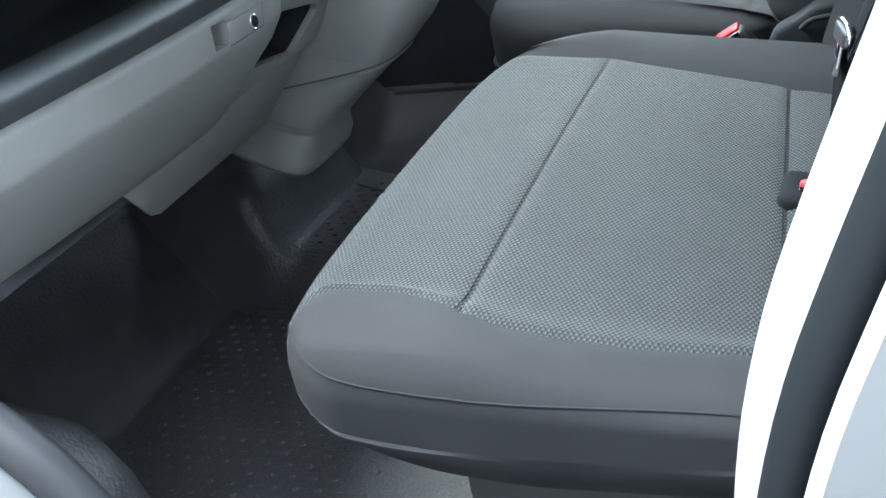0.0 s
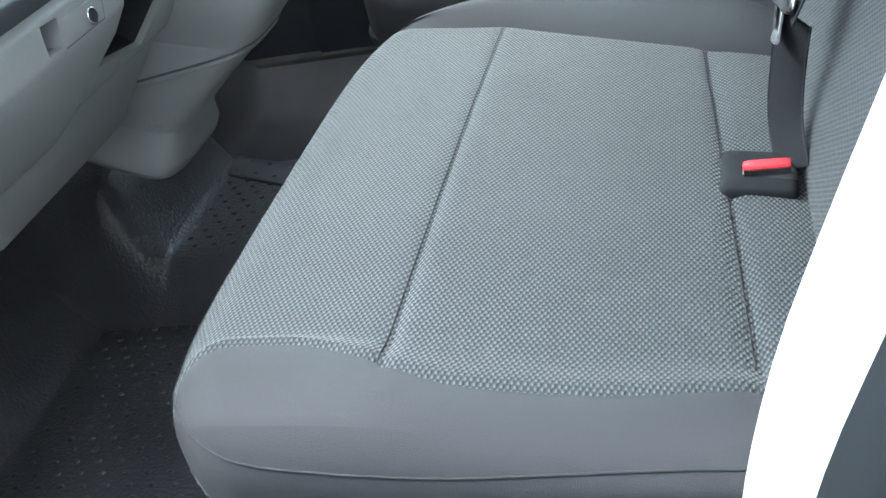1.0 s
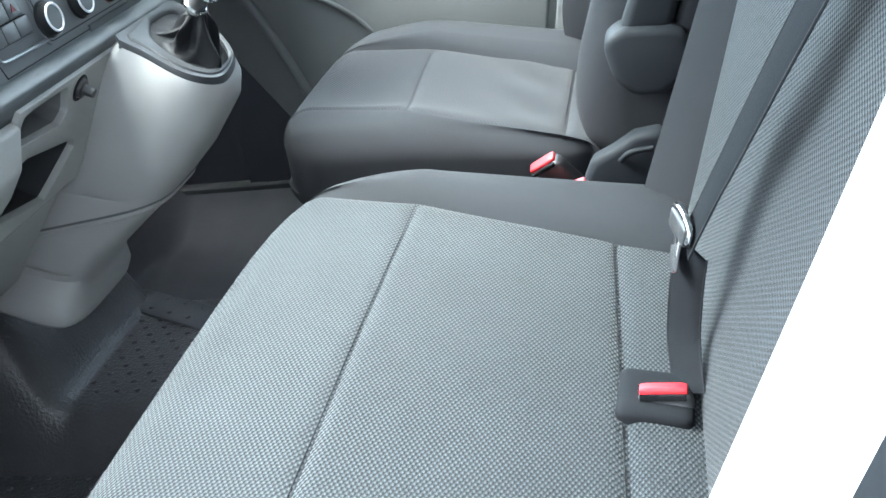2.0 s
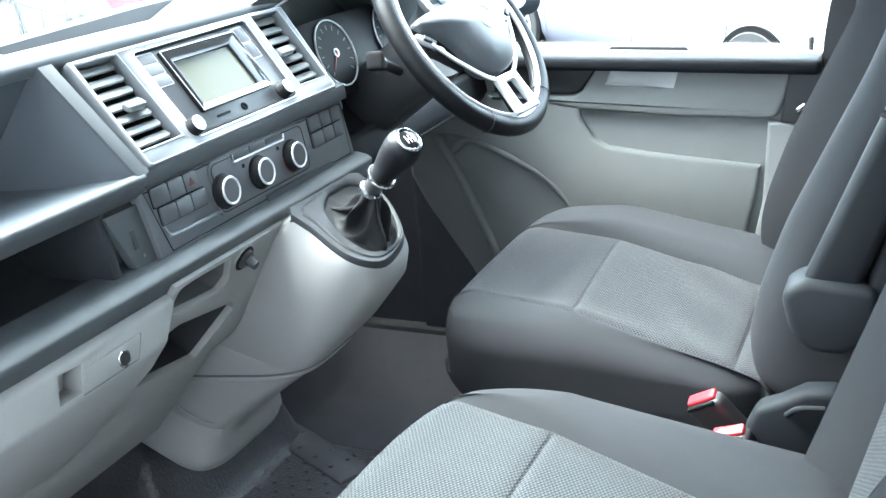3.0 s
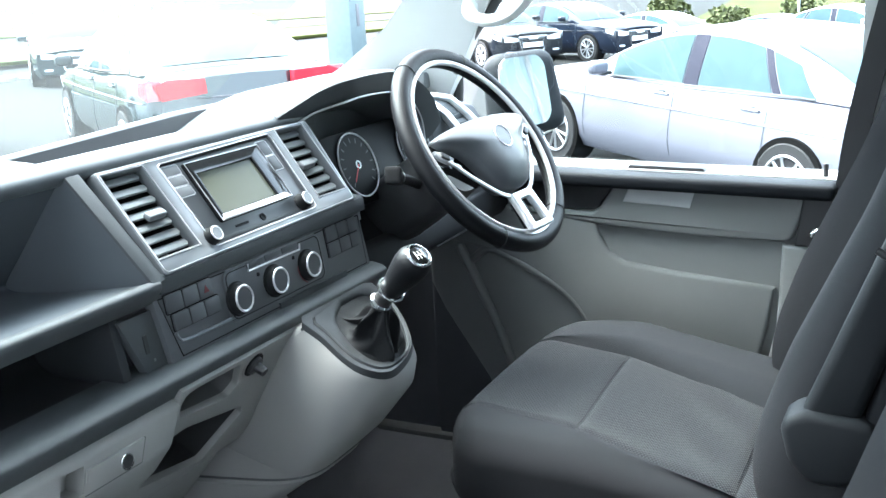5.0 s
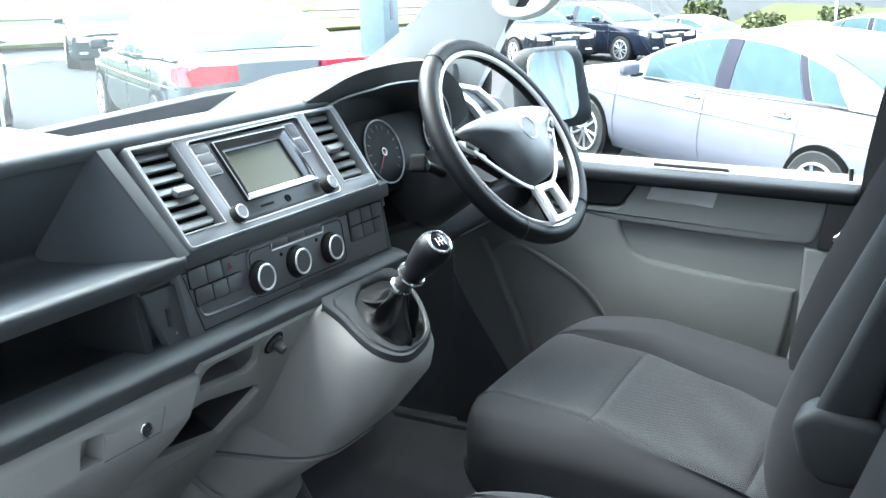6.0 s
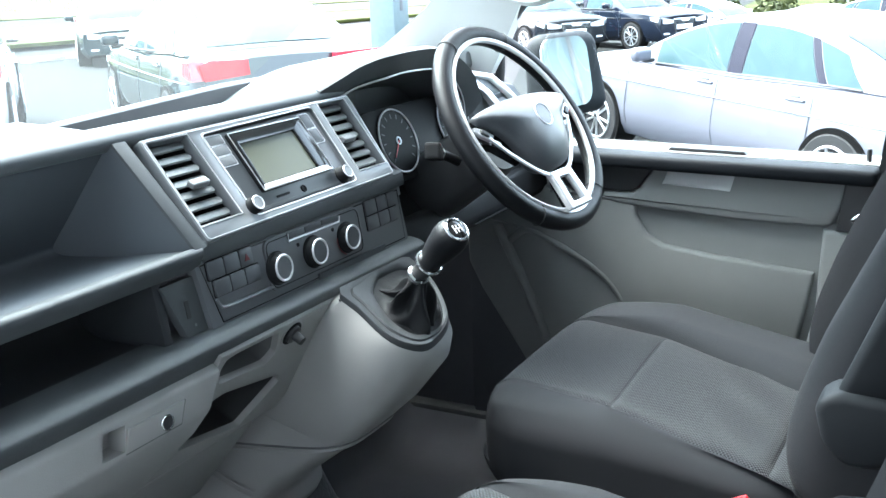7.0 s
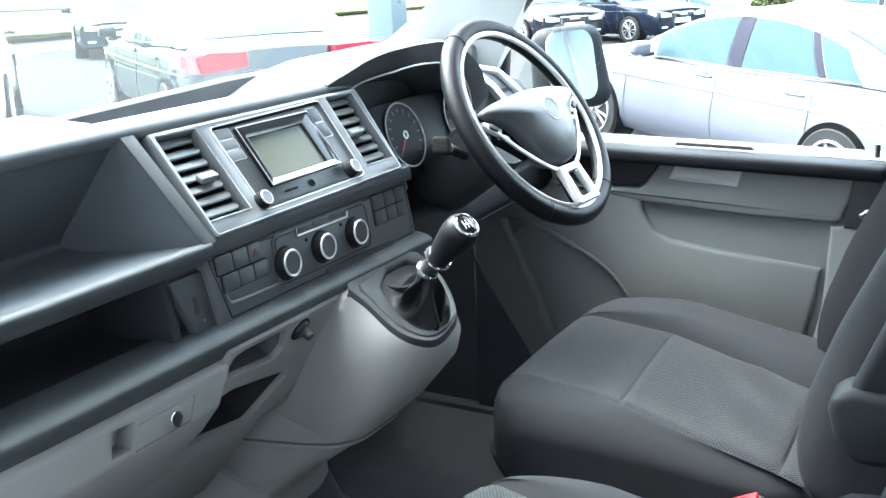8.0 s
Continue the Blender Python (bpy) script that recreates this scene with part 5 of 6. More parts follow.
part("cap_ring", moved(hoop(0.0165, 0.0022, 28, 8), lever @ Matrix.Translation((0, 0, 0.1055))), M["chrome"], grip, "chrome ring on the knob")
part("cap", moved(lathe([(0.0155, 0), (0.012, 0.0015), (0, 0.002)], 24), lever @ Matrix.Translation((0, 0, 0.1055))), M["gloss"], grip)
for k in (-1, 0, 1):
    part("shift_mark", moved(box(0.006 * k - 0.0008, 0.006 * k + 0.0008, -0.006, 0.006, 0, 0.0006), lever @ Matrix.Translation((0, 0, 0.1078))), M["cup"], grip)
part("shift_mark", moved(box(-0.0068, 0.0068, -0.0008, 0.0008, 0, 0.0006), lever @ Matrix.Translation((0, 0, 0.1078))), M["cup"], grip)

# instruments
OUTER = [(0.160, 0.930), (0.201, 0.946), (0.240, 0.960), (0.299, 0.970), (0.41, 0.970), (0.475, 0.960), (0.53, 0.936), (0.572, 0.906), (0.60, 0.86)]
INNER = [(0.198, 0.912), (0.220, 0.920), (0.252, 0.929), (0.334, 0.938), (0.425, 0.936), (0.480, 0.927), (0.522, 0.906), (0.553, 0.874), (0.567, 0.83)]
outer_arc, inner_arc = (smooth_path([(0, y, z) for y, z in line], 5) for line in (OUTER, INNER))


def skin_of(rings):
    bm = bmesh.new()
    rows = [[bm.verts.new(q) for q in ring] for ring in rings]
    for a, b in zip(rows, rows[1:]):
        for k in range(len(a) - 1):
            bm.faces.new((a[k], a[k + 1], b[k + 1], b[k]))
    bmesh.ops.recalc_face_normals(bm, faces=bm.faces)
    bmesh.ops.solidify(bm, geom=bm.faces[:], thickness=0.003)
    return bm


def set_back(x, z, y=1.0):
    """The mouth of the hood leans back with height."""
    return x - 0.06 * max(0.0, 0.95 - z) * (x > -0.9) - (0.045 * max(0.0, 1 - (y - 0.16) / 0.14) if x > -0.9 else 0)


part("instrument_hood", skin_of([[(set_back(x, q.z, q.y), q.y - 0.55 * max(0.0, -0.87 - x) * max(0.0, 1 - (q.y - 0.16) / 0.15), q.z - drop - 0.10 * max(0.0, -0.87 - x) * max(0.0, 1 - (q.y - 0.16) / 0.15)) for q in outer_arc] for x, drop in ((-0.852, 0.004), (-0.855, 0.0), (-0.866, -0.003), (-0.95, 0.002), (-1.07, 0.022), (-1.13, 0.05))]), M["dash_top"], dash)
part("hood_lip", skin_of([[(set_back(-0.8525 + (-0.018) * u, q.z, q.y), q.y + (w.y - q.y) * u, (q.z + (w.z - q.z) * u) - 0.003 * math.sin(math.pi * u)) for q, w in zip(outer_arc, inner_arc)] for u in (0, 0.12, 0.5, 0.9, 1)]), M["dash"], dash, "dark hood lip")
part("hood_trim", tube([Vector((set_back(-0.870, q.z, q.y) + 0.0045, q.y, q.z - 0.0022)) for q in inner_arc], 0.0017, 0, 6), M["silver"], dash, "thin silver trim line")
part("hood_lining", skin_of([[(set_back(x, q.z, q.y), q.y + (0.43 - q.y) * s_, q.z - drop) for q in inner_arc] for x, s_, drop in ((-0.871, 0.0, 0.001), (-0.91, 0.03, 0.012), (-0.96, 0.06, 0.03))]), M["dash"], dash)
part("hood_back", box(-0.985, -0.965, 0.19, 0.64, 0.68, 0.925), M["dash"], dash)
part("hood_wall", prism([(-0.905, 0.904), (-0.838, 0.79), (-0.832, 0.70), (-0.95, 0.70), (-0.96, 0.90)], 0.240, 0.254, 0.003), M["black"], dash)
part("driver_face", prism([(-0.99, 0.76), (-0.93, 0.755), (-0.87, 0.70), (-0.86, 0.645), (-0.93, 0.60), (-0.99, 0.60)], 0.255, 0.87, 0.006), M["dial"], dash)
part("cluster_ledge", on(face(-0.850, 0.765, 0.25), [(-0.020 + 0.272, -0.014), (0.004 + 0.272, -0.014), (0.006 + 0.272, 0.005), (0.022 + 0.272, 0.009), (0.024 + 0.272, 0.016), (-0.022 + 0.272, 0.014)], 0.0, 0.008, 0.002), M["frame"], dash, "small silver-grey bracket below the instruments")
DIALS = face(-0.890, 0.80, 0.35)
cluster = thing("instrument_cluster", "black instrument cluster with silver-ringed dials", "instrument cluster")
part("cluster_plate", on(DIALS, round_rect(0.37, 0.125, 0.02, 5, 0.463, 0.018), -0.008, 0.010, 0.002), M["dial"], cluster)
for y in (0.364, 0.56):
    dial = part("dial", moved(lathe([(0, 0.0), (0.05, 0.0), (0.052, 0.003), (0.0, 0.003)], 40), DIALS @ Matrix.Translation((y, 0.022, 0.002))), M["dial"], cluster)
    part("dial_ring", moved(hoop(0.054, 0.0015, 48, 8), DIALS @ Matrix.Translation((y, 0.022, 0.006))), M["silver"], dial, "silver ring")
    part("dial_hub", moved(hoop(0.006, 0.0012, 20, 6), DIALS @ Matrix.Translation((y, 0.022, 0.006))), M["silver"], dial)
    for k in range(13):
        a = radians(225 - 22.5 * k)
        part("tick", on(DIALS @ Matrix.Translation((y, 0.022, 0.0)) @ pose(0, 0, 0, 0, 0, math.degrees(a)), [(0.038, -0.0008), (0.046, -0.0008), (0.046, 0.0008), (0.038, 0.0008)], 0.0052, 0.0004), M["switch"], dial)
    part("needle", on(DIALS @ Matrix.Translation((y, 0.022, 0.0)) @ pose(0, 0, 0, 0, 0, 225), [(0.0, -0.0012), (0.036, -0.0006), (0.036, 0.0006), (0.0, 0.0012)], 0.0062, 0.0006), M["red"], dial, "red needle")

# far air vent by the driver's window
FAR_VENT = face(-0.882, 0.824, 0.60) @ Matrix.Translation((-0.045, 0, 0))
far_vent = part("far_vent_frame", hole_plate(soft([(0.668, 0.094), (0.735, 0.086), (0.800, 0.071), (0.836, 0.032), (0.858, -0.008), (0.84, -0.05), (0.745, -0.05), (0.748, 0.002), (0.734, 0.036)], 0.008, 3), [soft([(0.715, 0.078), (0.790, 0.062), (0.824, 0.026), (0.843, -0.010), (0.82, -0.042), (0.765, -0.042), (0.768, 0.006), (0.756, 0.040)], 0.006, 3)], FAR_VENT, 0, 0.012, 0.003), M["silver"], dash, "silver-edged side vent")
for k in range(6):
    b = -0.034 + 0.0185 * k
    part("slat", panel([(0.768 - 0.10 * max(0.0, b), -0.010), (0.836 - 0.62 * max(0.0, b), -0.010), (0.836 - 0.62 * max(0.0, b), 0.010), (0.768 - 0.10 * max(0.0, b), 0.010)], FAR_VENT @ Matrix.Translation((0, b, -0.006)) @ pose(0, 0, 0, -30, 0, 0), 0.003, 0.001), M["slat"], far_vent)
part("vent_back", on(FAR_VENT, [(0.70, -0.05), (0.85, -0.05), (0.83, 0.03), (0.79, 0.07), (0.70, 0.085)], -0.040, 0.006), M["dial"], far_vent)
part("far_end_pad", prism([(-0.898, 0.880), (-0.915, 0.905), (-1.06, 0.945), (-1.06, 0.80), (-0.94, 0.74), (-0.900, 0.80)], 0.585, 0.87, 0.006, 3, 4, lambda v: Vector((v.x, v.y, v.z - 0.22 * max(0.0, v.y - 0.64)))), M["dash"], dash)

# steering column and wheel
column = thing("steering_column", "black steering column shroud with a stalk", "steering column")
part("shroud", moved(loft([oval(0, 0, 0, 0.055, 0.062, 3), oval(-0.004, 0, 0.05, 0.058, 0.066, 3), oval(-0.004, 0, 0.12, 0.056, 0.064, 3), oval(0, 0, 0.165, 0.045, 0.055, 3)]), pose(-0.89, 0.455, 0.715, 0, 56, 0)), M["black"], column)
stalk = part("stalk", tube([(-0.80, 0.40, 0.785), (-0.785, 0.33, 0.808), (-0.776, 0.292, 0.820)], 0.008), M["wheel"], column, "black column stalk")
part("stalk_tip", moved(rounded(0.011, 0.020, 0.012, 0.004, 6, lambda p, g: Vector((p.x * (1.1 - 6 * p.y), p.y, p.z * (1.05 - 5 * p.y)))), pose(-0.773, 0.274, 0.824, -18, 0, 20)), M["dial"], stalk)
part("tip_ring", moved(hoop(0.0095, 0.0016, 20, 6), pose(-0.779, 0.296, 0.818, 70, 0, 20)), M["silver"], stalk)
part("knee_panel", prism([(-0.85, 0.70), (-0.838, 0.655), (-0.845, 0.640), (-0.93, 0.60), (-0.93, 0.70)], 0.262, 0.86, 0.008, 3), M["dial"], column)
part("knee_edge", tube([(-0.838, 0.52, 0.646), (-0.838, 0.72, 0.648)], 0.0014, 0, 6), M["dial"], column, "fine edge")

wheel = thing("steering_wheel", "black leather steering wheel with silver-edged spokes", "steering wheel")
n = Vector((math.cos(radians(34)) * math.cos(radians(-5)), math.cos(radians(34)) * math.sin(radians(-5)), math.sin(radians(34))))
side = Vector((0, 0, 1)).cross(n).normalized()
top = n.cross(side)
WHEEL = Matrix((side, top, n)).transposed().to_4x4()
WHEEL.translation = (-0.703, 0.442, 0.841)
part("rim", moved(hoop(0.174, 0.0165, 72, 16, 0.9), WHEEL), M["wheel"], wheel, "smooth black leather rim")
part("rim_inlay", moved(hoop(0.1600, 0.0046, 72, 8), WHEEL @ Matrix.Translation((0, 0, 0.0088))), M["silver"], wheel, "silver inner edge")
for a in (62, 118, 236, 304):
    part("rim_seam", moved(hoop(0.0172, 0.0009, 20, 6), WHEEL @ pose(0.174 * math.cos(radians(a)), 0.174 * math.sin(radians(a)), 0, 90, 0, a) @ Matrix.Diagonal((1, 0.92, 1, 1))), M["black"], wheel)


# the cover reaches out over both spokes and is drawn to a blunt end below
half = [(0.0, 0.043), (0.050, 0.042), (0.100, 0.038), (0.132, 0.033), (0.141, 0.026), (0.128, 0.014), (0.104, 0.000), (0.085, -0.018), (0.073, -0.040), (0.061, -0.062), (0.044, -0.079), (0.022, -0.086)]
HUB = smooth_path([(a, b, 0) for a, b in half] + [(0, -0.088, 0)] + [(-a, b, 0) for a, b in half[:0:-1]] + [(0.0, 0.043, 0)], 3)[:-1]


def hub_ring(scale, h):
    """The cover's outline drawn in, on a dome that sinks towards the two wing tips."""
    out = []
    for q in HUB:
        x, y = q.x * scale, -0.014 + (q.y + 0.014) * scale
        out.append(WHEEL @ Vector((x, y, h - 0.010 * (abs(x) / 0.14) ** 2 - 0.006 * (max(0.0, -y) / 0.088) ** 2)))
    return out


part("airbag_cover", loft([hub_ring(0.97, 0.000), hub_ring(1.0, 0.010), hub_ring(1.0, 0.022), hub_ring(0.985, 0.027), hub_ring(0.95, 0.031), hub_ring(0.84, 0.037), hub_ring(0.62, 0.043), hub_ring(0.35, 0.046), hub_ring(0.05, 0.047)]), M["hub"], wheel, "smooth dark airbag cover")
badge = part("badge", moved(hoop(0.0200, 0.0011, 36, 8), WHEEL @ Matrix.Translation((0.0, -0.004, 0.0462))), M["silver"], wheel, "plain round badge")
part("badge_field", moved(lathe([(0.0195, 0), (0.0185, 0.0008), (0, 0.0010)], 32), WHEEL @ Matrix.Translation((0.0, -0.004, 0.0455))), M["hub"], badge)
part("maker_mark", moved(box(-0.010, 0.010, -0.002, 0.002, 0, 0.0006), WHEEL @ Matrix.Translation((0, -0.060, 0.0350)) @ pose(0, 0, 0, 11, 0, 0)), M["frame"], wheel)
for s in (-1, 1):
    spoke = part("spoke", moved(loft([[(s * 0.070, 0.030, -0.008), (s * 0.070, -0.058, -0.008), (s * 0.070, -0.058, 0.006), (s * 0.070, 0.030, 0.006)],
                                      [(s * 0.112, 0.026, -0.008), (s * 0.112, -0.024, -0.008), (s * 0.112, -0.024, 0.008), (s * 0.112, 0.026, 0.008)],
                                      [(s * 0.166, 0.026, -0.008), (s * 0.166, -0.002, -0.008), (s * 0.166, -0.002, 0.006), (s * 0.166, 0.026, 0.006)]]), WHEEL), M["gloss"], wheel, "gloss black spoke with buttons")
    part("spoke_pad", moved(panel(soft([(s * 0.150, 0.016), (s * 0.146, 0.001), (s * 0.124, -0.014), (s * 0.110, -0.006), (s * 0.128, 0.008)][::s], 0.003, 2), Matrix.Translation((0, 0, 0.007)), 0.007, 0.002), WHEEL), M["silver"], spoke, "silver button pad")
    part("spoke_button", moved(rounded(0.009, 0.005, 0.003, 0.002, 5), WHEEL @ pose(s * 0.133, 0.001, 0.0142, 0, 0, s * 35)), M["black"], spoke)
    part("spoke_button", moved(rounded(0.006, 0.004, 0.003, 0.002, 5), WHEEL @ pose(s * 0.110, -0.020, 0.011, 0, 0, s * 40)), M["silver"], spoke)
    part("hub_trim", moved(sweep([(s * 0.148, 0.012, 0.010), (s * 0.126, -0.010, 0.013), (s * 0.100, -0.042, 0.015), (s * 0.068, -0.072, 0.016), (s * 0.046, -0.088, 0.016), (s * 0.026, -0.097, 0.016)], ring_section(0.0042, 8, 0.0026), 5), WHEEL), M["silver"], wheel, "silver edge below the hub")
lower = part("lower_spoke", hole_plate(soft([(-0.034, -0.093), (-0.036, -0.162), (0.036, -0.162), (0.034, -0.093)], 0.004), [soft([(-0.016, -0.106), (-0.019, -0.151), (0.019, -0.151), (0.016, -0.106)], 0.003)], WHEEL @ pose(0, 0, 0.006, -3, 0, 0), 0, 0.010, 0.003), M["silver"], wheel, "silver forked lower spoke")
part("spoke_insert", moved(panel([(-0.018, -0.153), (0.018, -0.153), (0.015, -0.104), (-0.015, -0.104)], Matrix.Translation((0, 0, -0.002)), 0.008, 0.002), WHEEL), M["dial"], lower, "dark insert")
part("lower_inlay", moved(sweep([(-0.046, -0.155, 0.009), (-0.018, -0.163, 0.010), (0.018, -0.163, 0.010), (0.046, -0.155, 0.009)], ring_section(0.006, 8, 0.004), 5), WHEEL), M["silver"], wheel)

# outside mirror
mirror = thing("wing_mirror", "black-framed wing mirror outside the driver's window", "wing mirror")
MIRROR = look((-0.86, 1.06, 0.860), (0.08, 0.77, 1.02))
part("housing", moved(rounded(0.102, 0.092, 0.040, 0.034, 16, lambda p, g: Vector((p.x * (1 - 0.12 * p.y / 0.1), p.y, p.z))), MIRROR @ Matrix.Translation((0, 0, 0.03))), M["cap"], mirror)
part("mirror_glass", panel(round_rect(0.156, 0.150, 0.035, 6), MIRROR @ Matrix.Translation((0.040, 0.004, -0.0115)) @ pose(0, 0, 0, 0, 180, 0), 0.002), M["mirror"], mirror, "flat mirror glass")
part("mirror_arm", tube([(-0.86, 1.04, 0.77), (-0.86, 0.97, 0.73), (-0.86, 0.92, 0.72)], 0.03), M["black"], mirror)


# ---- outside ----
def ground_height(x, y):
    dip = 0.10 * max(0.0, min(12.0, y - 26)) * max(0.0, min(1.0, (x + 16) / 6))
    rise = 0.023 * max(0.0, min(9.0, -x)) * max(0.0, min(1.0, (15 - y) / 5))
    return -0.70 - 0.020 * x - 0.018 * y - dip + rise - 0.005 * max(0.0, min(9.0, y))


M["grass"] = plain("grass", (0.040, 0.048, 0.010), 0.95, spec=0.08, grain=1.0, grain_size=25, stain=0.5, stain_size=0.8)
M["line"] = plain("road_paint", (0.75, 0.75, 0.73), 0.8, stain=0.1)
M["arch"] = plain("arch_liner", (0.006, 0.006, 0.006), 0.95, spec=0.05)
M["tyre"] = plain("tyre", (0.012, 0.012, 0.013), 0.8)
M["alloy"] = plain("alloy", (0.6, 0.61, 0.62), 0.3, metal=0.9)
M["car_glass"] = plain("tinted_car_glass", (0.045, 0.076, 0.084), 0.05, spec=0.06)
M["car_post"] = plain("window_post_black", (0.024, 0.024, 0.036), 0.4, stain=0.03, spec=0.06)
M["paint_silver"] = plain("silver_paint", (0.165, 0.170, 0.205), 0.36, metal=0.2, coat=0.5, stain=0.02)
M["paint_black"] = plain("black_paint", (0.010, 0.012, 0.016), 0.10, stain=0.03, spec=0.45)
M["paint_blue"] = plain("dark_blue_paint", (0.010, 0.014, 0.024), 0.10, stain=0.03, spec=0.45)
M["paint_green"] = plain("dark_teal_paint", (0.010, 0.024, 0.027), 0.08, stain=0.03, spec=0.5)
M["paint_white"] = plain("white_paint", (0.8, 0.81, 0.82), 0.25, coat=0.6, stain=0.02)
M["lamp_red"] = plain("red_lens", (0.72, 0.02, 0.035), 0.12, coat=0.6)
M["lamp_clear"] = plain("clear_lens", (0.7, 0.73, 0.75), 0.08, coat=0.6)
M["gap"] = plain("shut_line", (0.10, 0.105, 0.11), 0.7)
M["pane"] = plain("showroom_glass", (0.10, 0.15, 0.165), 0.3, stain=0.2, stain_size=0.3)
M["steel"] = plain("galvanised_steel", (0.42, 0.46, 0.47), 0.5, metal=0.4)
M["post_paint"] = plain("grey_green_post_paint", (0.12, 0.165, 0.168), 0.5, stain=0.08)
M["leaf"] = plain("leaf", (0.050, 0.060, 0.012), 0.8, stain=0.5)

def spread(u, a, b):
    """Places from a to b, close together near zero."""
    w = -(-a) ** (1 / 3) + ((-a) ** (1 / 3) + b ** (1 / 3)) * u
    return w ** 3


ground = sheet(lambda u, v: (spread(u, -400, 400), spread(v, -60, 400), ground_height(spread(u, -400, 400), spread(v, -60, 400))), 150, 150)
solid("ground", ground, M["asphalt"], "grey asphalt of the car park", "ground", kind="structure")


def strip(name, a, b, width, material, label, category, lift=0.006):
    a, b = Vector(a), Vector(b)
    way = (b - a).normalized()
    across = Vector((-way.y, way.x)) * width / 2
    bm = bmesh.new()
    low = [bm.verts.new((p.x, p.y, ground_height(p.x, p.y) - 0.01)) for p in (a - across, b - across, b + across, a + across)]
    top = [bm.verts.new((v.co.x, v.co.y, v.co.z + 0.01 + lift)) for v in low]
    bm.faces.new(low)
    bm.faces.new(top)
    for k in range(4):
        bm.faces.new((low[k], low[(k + 1) % 4], top[(k + 1) % 4], top[k]))
    return solid(name, bm, material, label, category, kind="structure")


def car(name, label, paint, length=4.7, width=1.82, height=1.43, estate=0.0, family="parked cars"):
    """A saloon: nose towards +x, standing on z 0."""
    c = thing(name, label, "car", family)
    L, W, Hh = length / 2, width / 2, height

    def body(s):
        """Bonnet, waist and boot line along the car; s from -1 (tail) to 1 (nose)."""
        return 0.93 + 0.05 * min(1.0, max(0.0, (-s - 0.1) * 2)) - 0.24 * max(0.0, s - 0.30) ** 1.5 - 0.10 * max(0.0, -s - 0.88)

    rings = []
    for k in range(49):
        s = -1 + k / 24
        x = s * L
        w = W * (1 - 0.09 * abs(s) ** 4 - 0.9 * max(0, abs(s) - 0.90) ** 1.3)
        t = body(s)
        low = 0.20 + 0.10 * max(0, abs(s) - 0.82)
        if abs(s) > 0.97:
            t, low = t - 0.05, low + 0.06
        lean = 0.22 * max(0.0, -s - 0.90) / 0.10  # the boot's rear face leans forward with height
        half = [(0.90, low), (0.985, low + 0.12), (1.0, 0.46), (0.995, 0.60), (0.985, 0.70), (0.972, 0.74), (0.965, t - 0.09), (0.94, t - 0.03), (0.87, t), (0.4, t + 0.028), (0, t + 0.034)]
        rings.append([(x + lean * max(0.0, z - 0.55), -w * a, z) for a, z in half] + [(x + lean * max(0.0, z - 0.55), w * a, z) for a, z in half[-2::-1]])
    part("body", loft(rings), paint, c)
    tail, nose = -0.80 - estate, 0.50

    def cabin(u):
        """Place along the car, waist, roof, half widths at waist and roof; u from 0 (tail) to 1 (nose)."""
        s = tail + (nose - tail) * u
        up = math.sin(math.pi / 2 * min(1.0, u / (0.48 - 0.8 * estate))) ** 0.9
        down = math.sin(math.pi / 2 * min(1.0, (1 - u) / 0.46)) ** 0.95
        rise = min(up, 1) * min(down, 1)
        base = body(s) - 0.01
        return s * L, base, base + (Hh - base) * max(0.015, rise), W * 0.915, W * (0.915 - 0.20 * rise)

    def side(u, f, sd, proud=0.0):
        x, b, t, wl, wt = cabin(u)
        bulge = 0.03 * math.sin(math.pi * f)
        return Vector((x, sd * (wl + (wt - wl) * f + bulge * (t - b) + proud), b + (t - b) * f))

    fs = [0, 0.2, 0.4, 0.6, 0.8, 0.92]
    rings = []
    for k in range(41):
        u = k / 40
        x, b, t, wl, wt = cabin(u)
        rings.append([side(u, f, -1) for f in fs] + [Vector((x, -wt * 0.62, t - 0.008)), Vector((x, 0, t)), Vector((x, wt * 0.62, t - 0.008))] + [side(u, f, 1) for f in fs[::-1]])
    part("cabin", loft(rings), paint, c)

    def top(u, v):
        x, b, t, wl, wt = cabin(u)
        return Vector((x, wt * v, t - 0.012 * abs(v) ** 2 * 1.6 + 0.006))

    part("windscreen", sheet(lambda a, v: top(0.70 + 0.27 * a, (-0.80 + 1.6 * v)), 10, 8), M["car_glass"], c, "sloping windscreen")
    part("rear_window", sheet(lambda a, v: top(0.035 + (0.24 - 0.5 * estate) * a, (-0.74 + 1.48 * v)), 10, 8), M["car_glass"], c, "sloping rear window")
    for sd in (-1, 1):
        for name_, (u0, w0), (u1, w1) in (("front_window", (0.575, 0.575), (0.865, 0.865)), ("rear_door_window", (0.255, 0.320), (0.515, 0.515)), ("quarter_window", (0.115, 0.190), (0.222, 0.287))):
            part(name_, sheet(lambda a, v: side((u0 + (w0 - u0) * v) * (1 - a) + (u1 + (w1 - u1) * v) * a, 0.07 + 0.79 * v, sd, 0.006), 12, 5, 0.003), M["car_glass"], c, "side window")
        for u0, u1, lean in ((0.519, 0.571, 0.0), (0.226, 0.251, 0.066)):
            part("window_post", sheet(lambda a, v: side(u0 + (u1 - u0) * a + lean * v, 0.06 + 0.81 * v, sd, 0.007), 3, 5, 0.004), M["car_post"], c, "black window post")
        part("window_trim", tube([side(0.12 + 0.75 * k / 16, 0.05, sd, 0.006) for k in range(17)], 0.008, 0, 6), M["gap"], c)
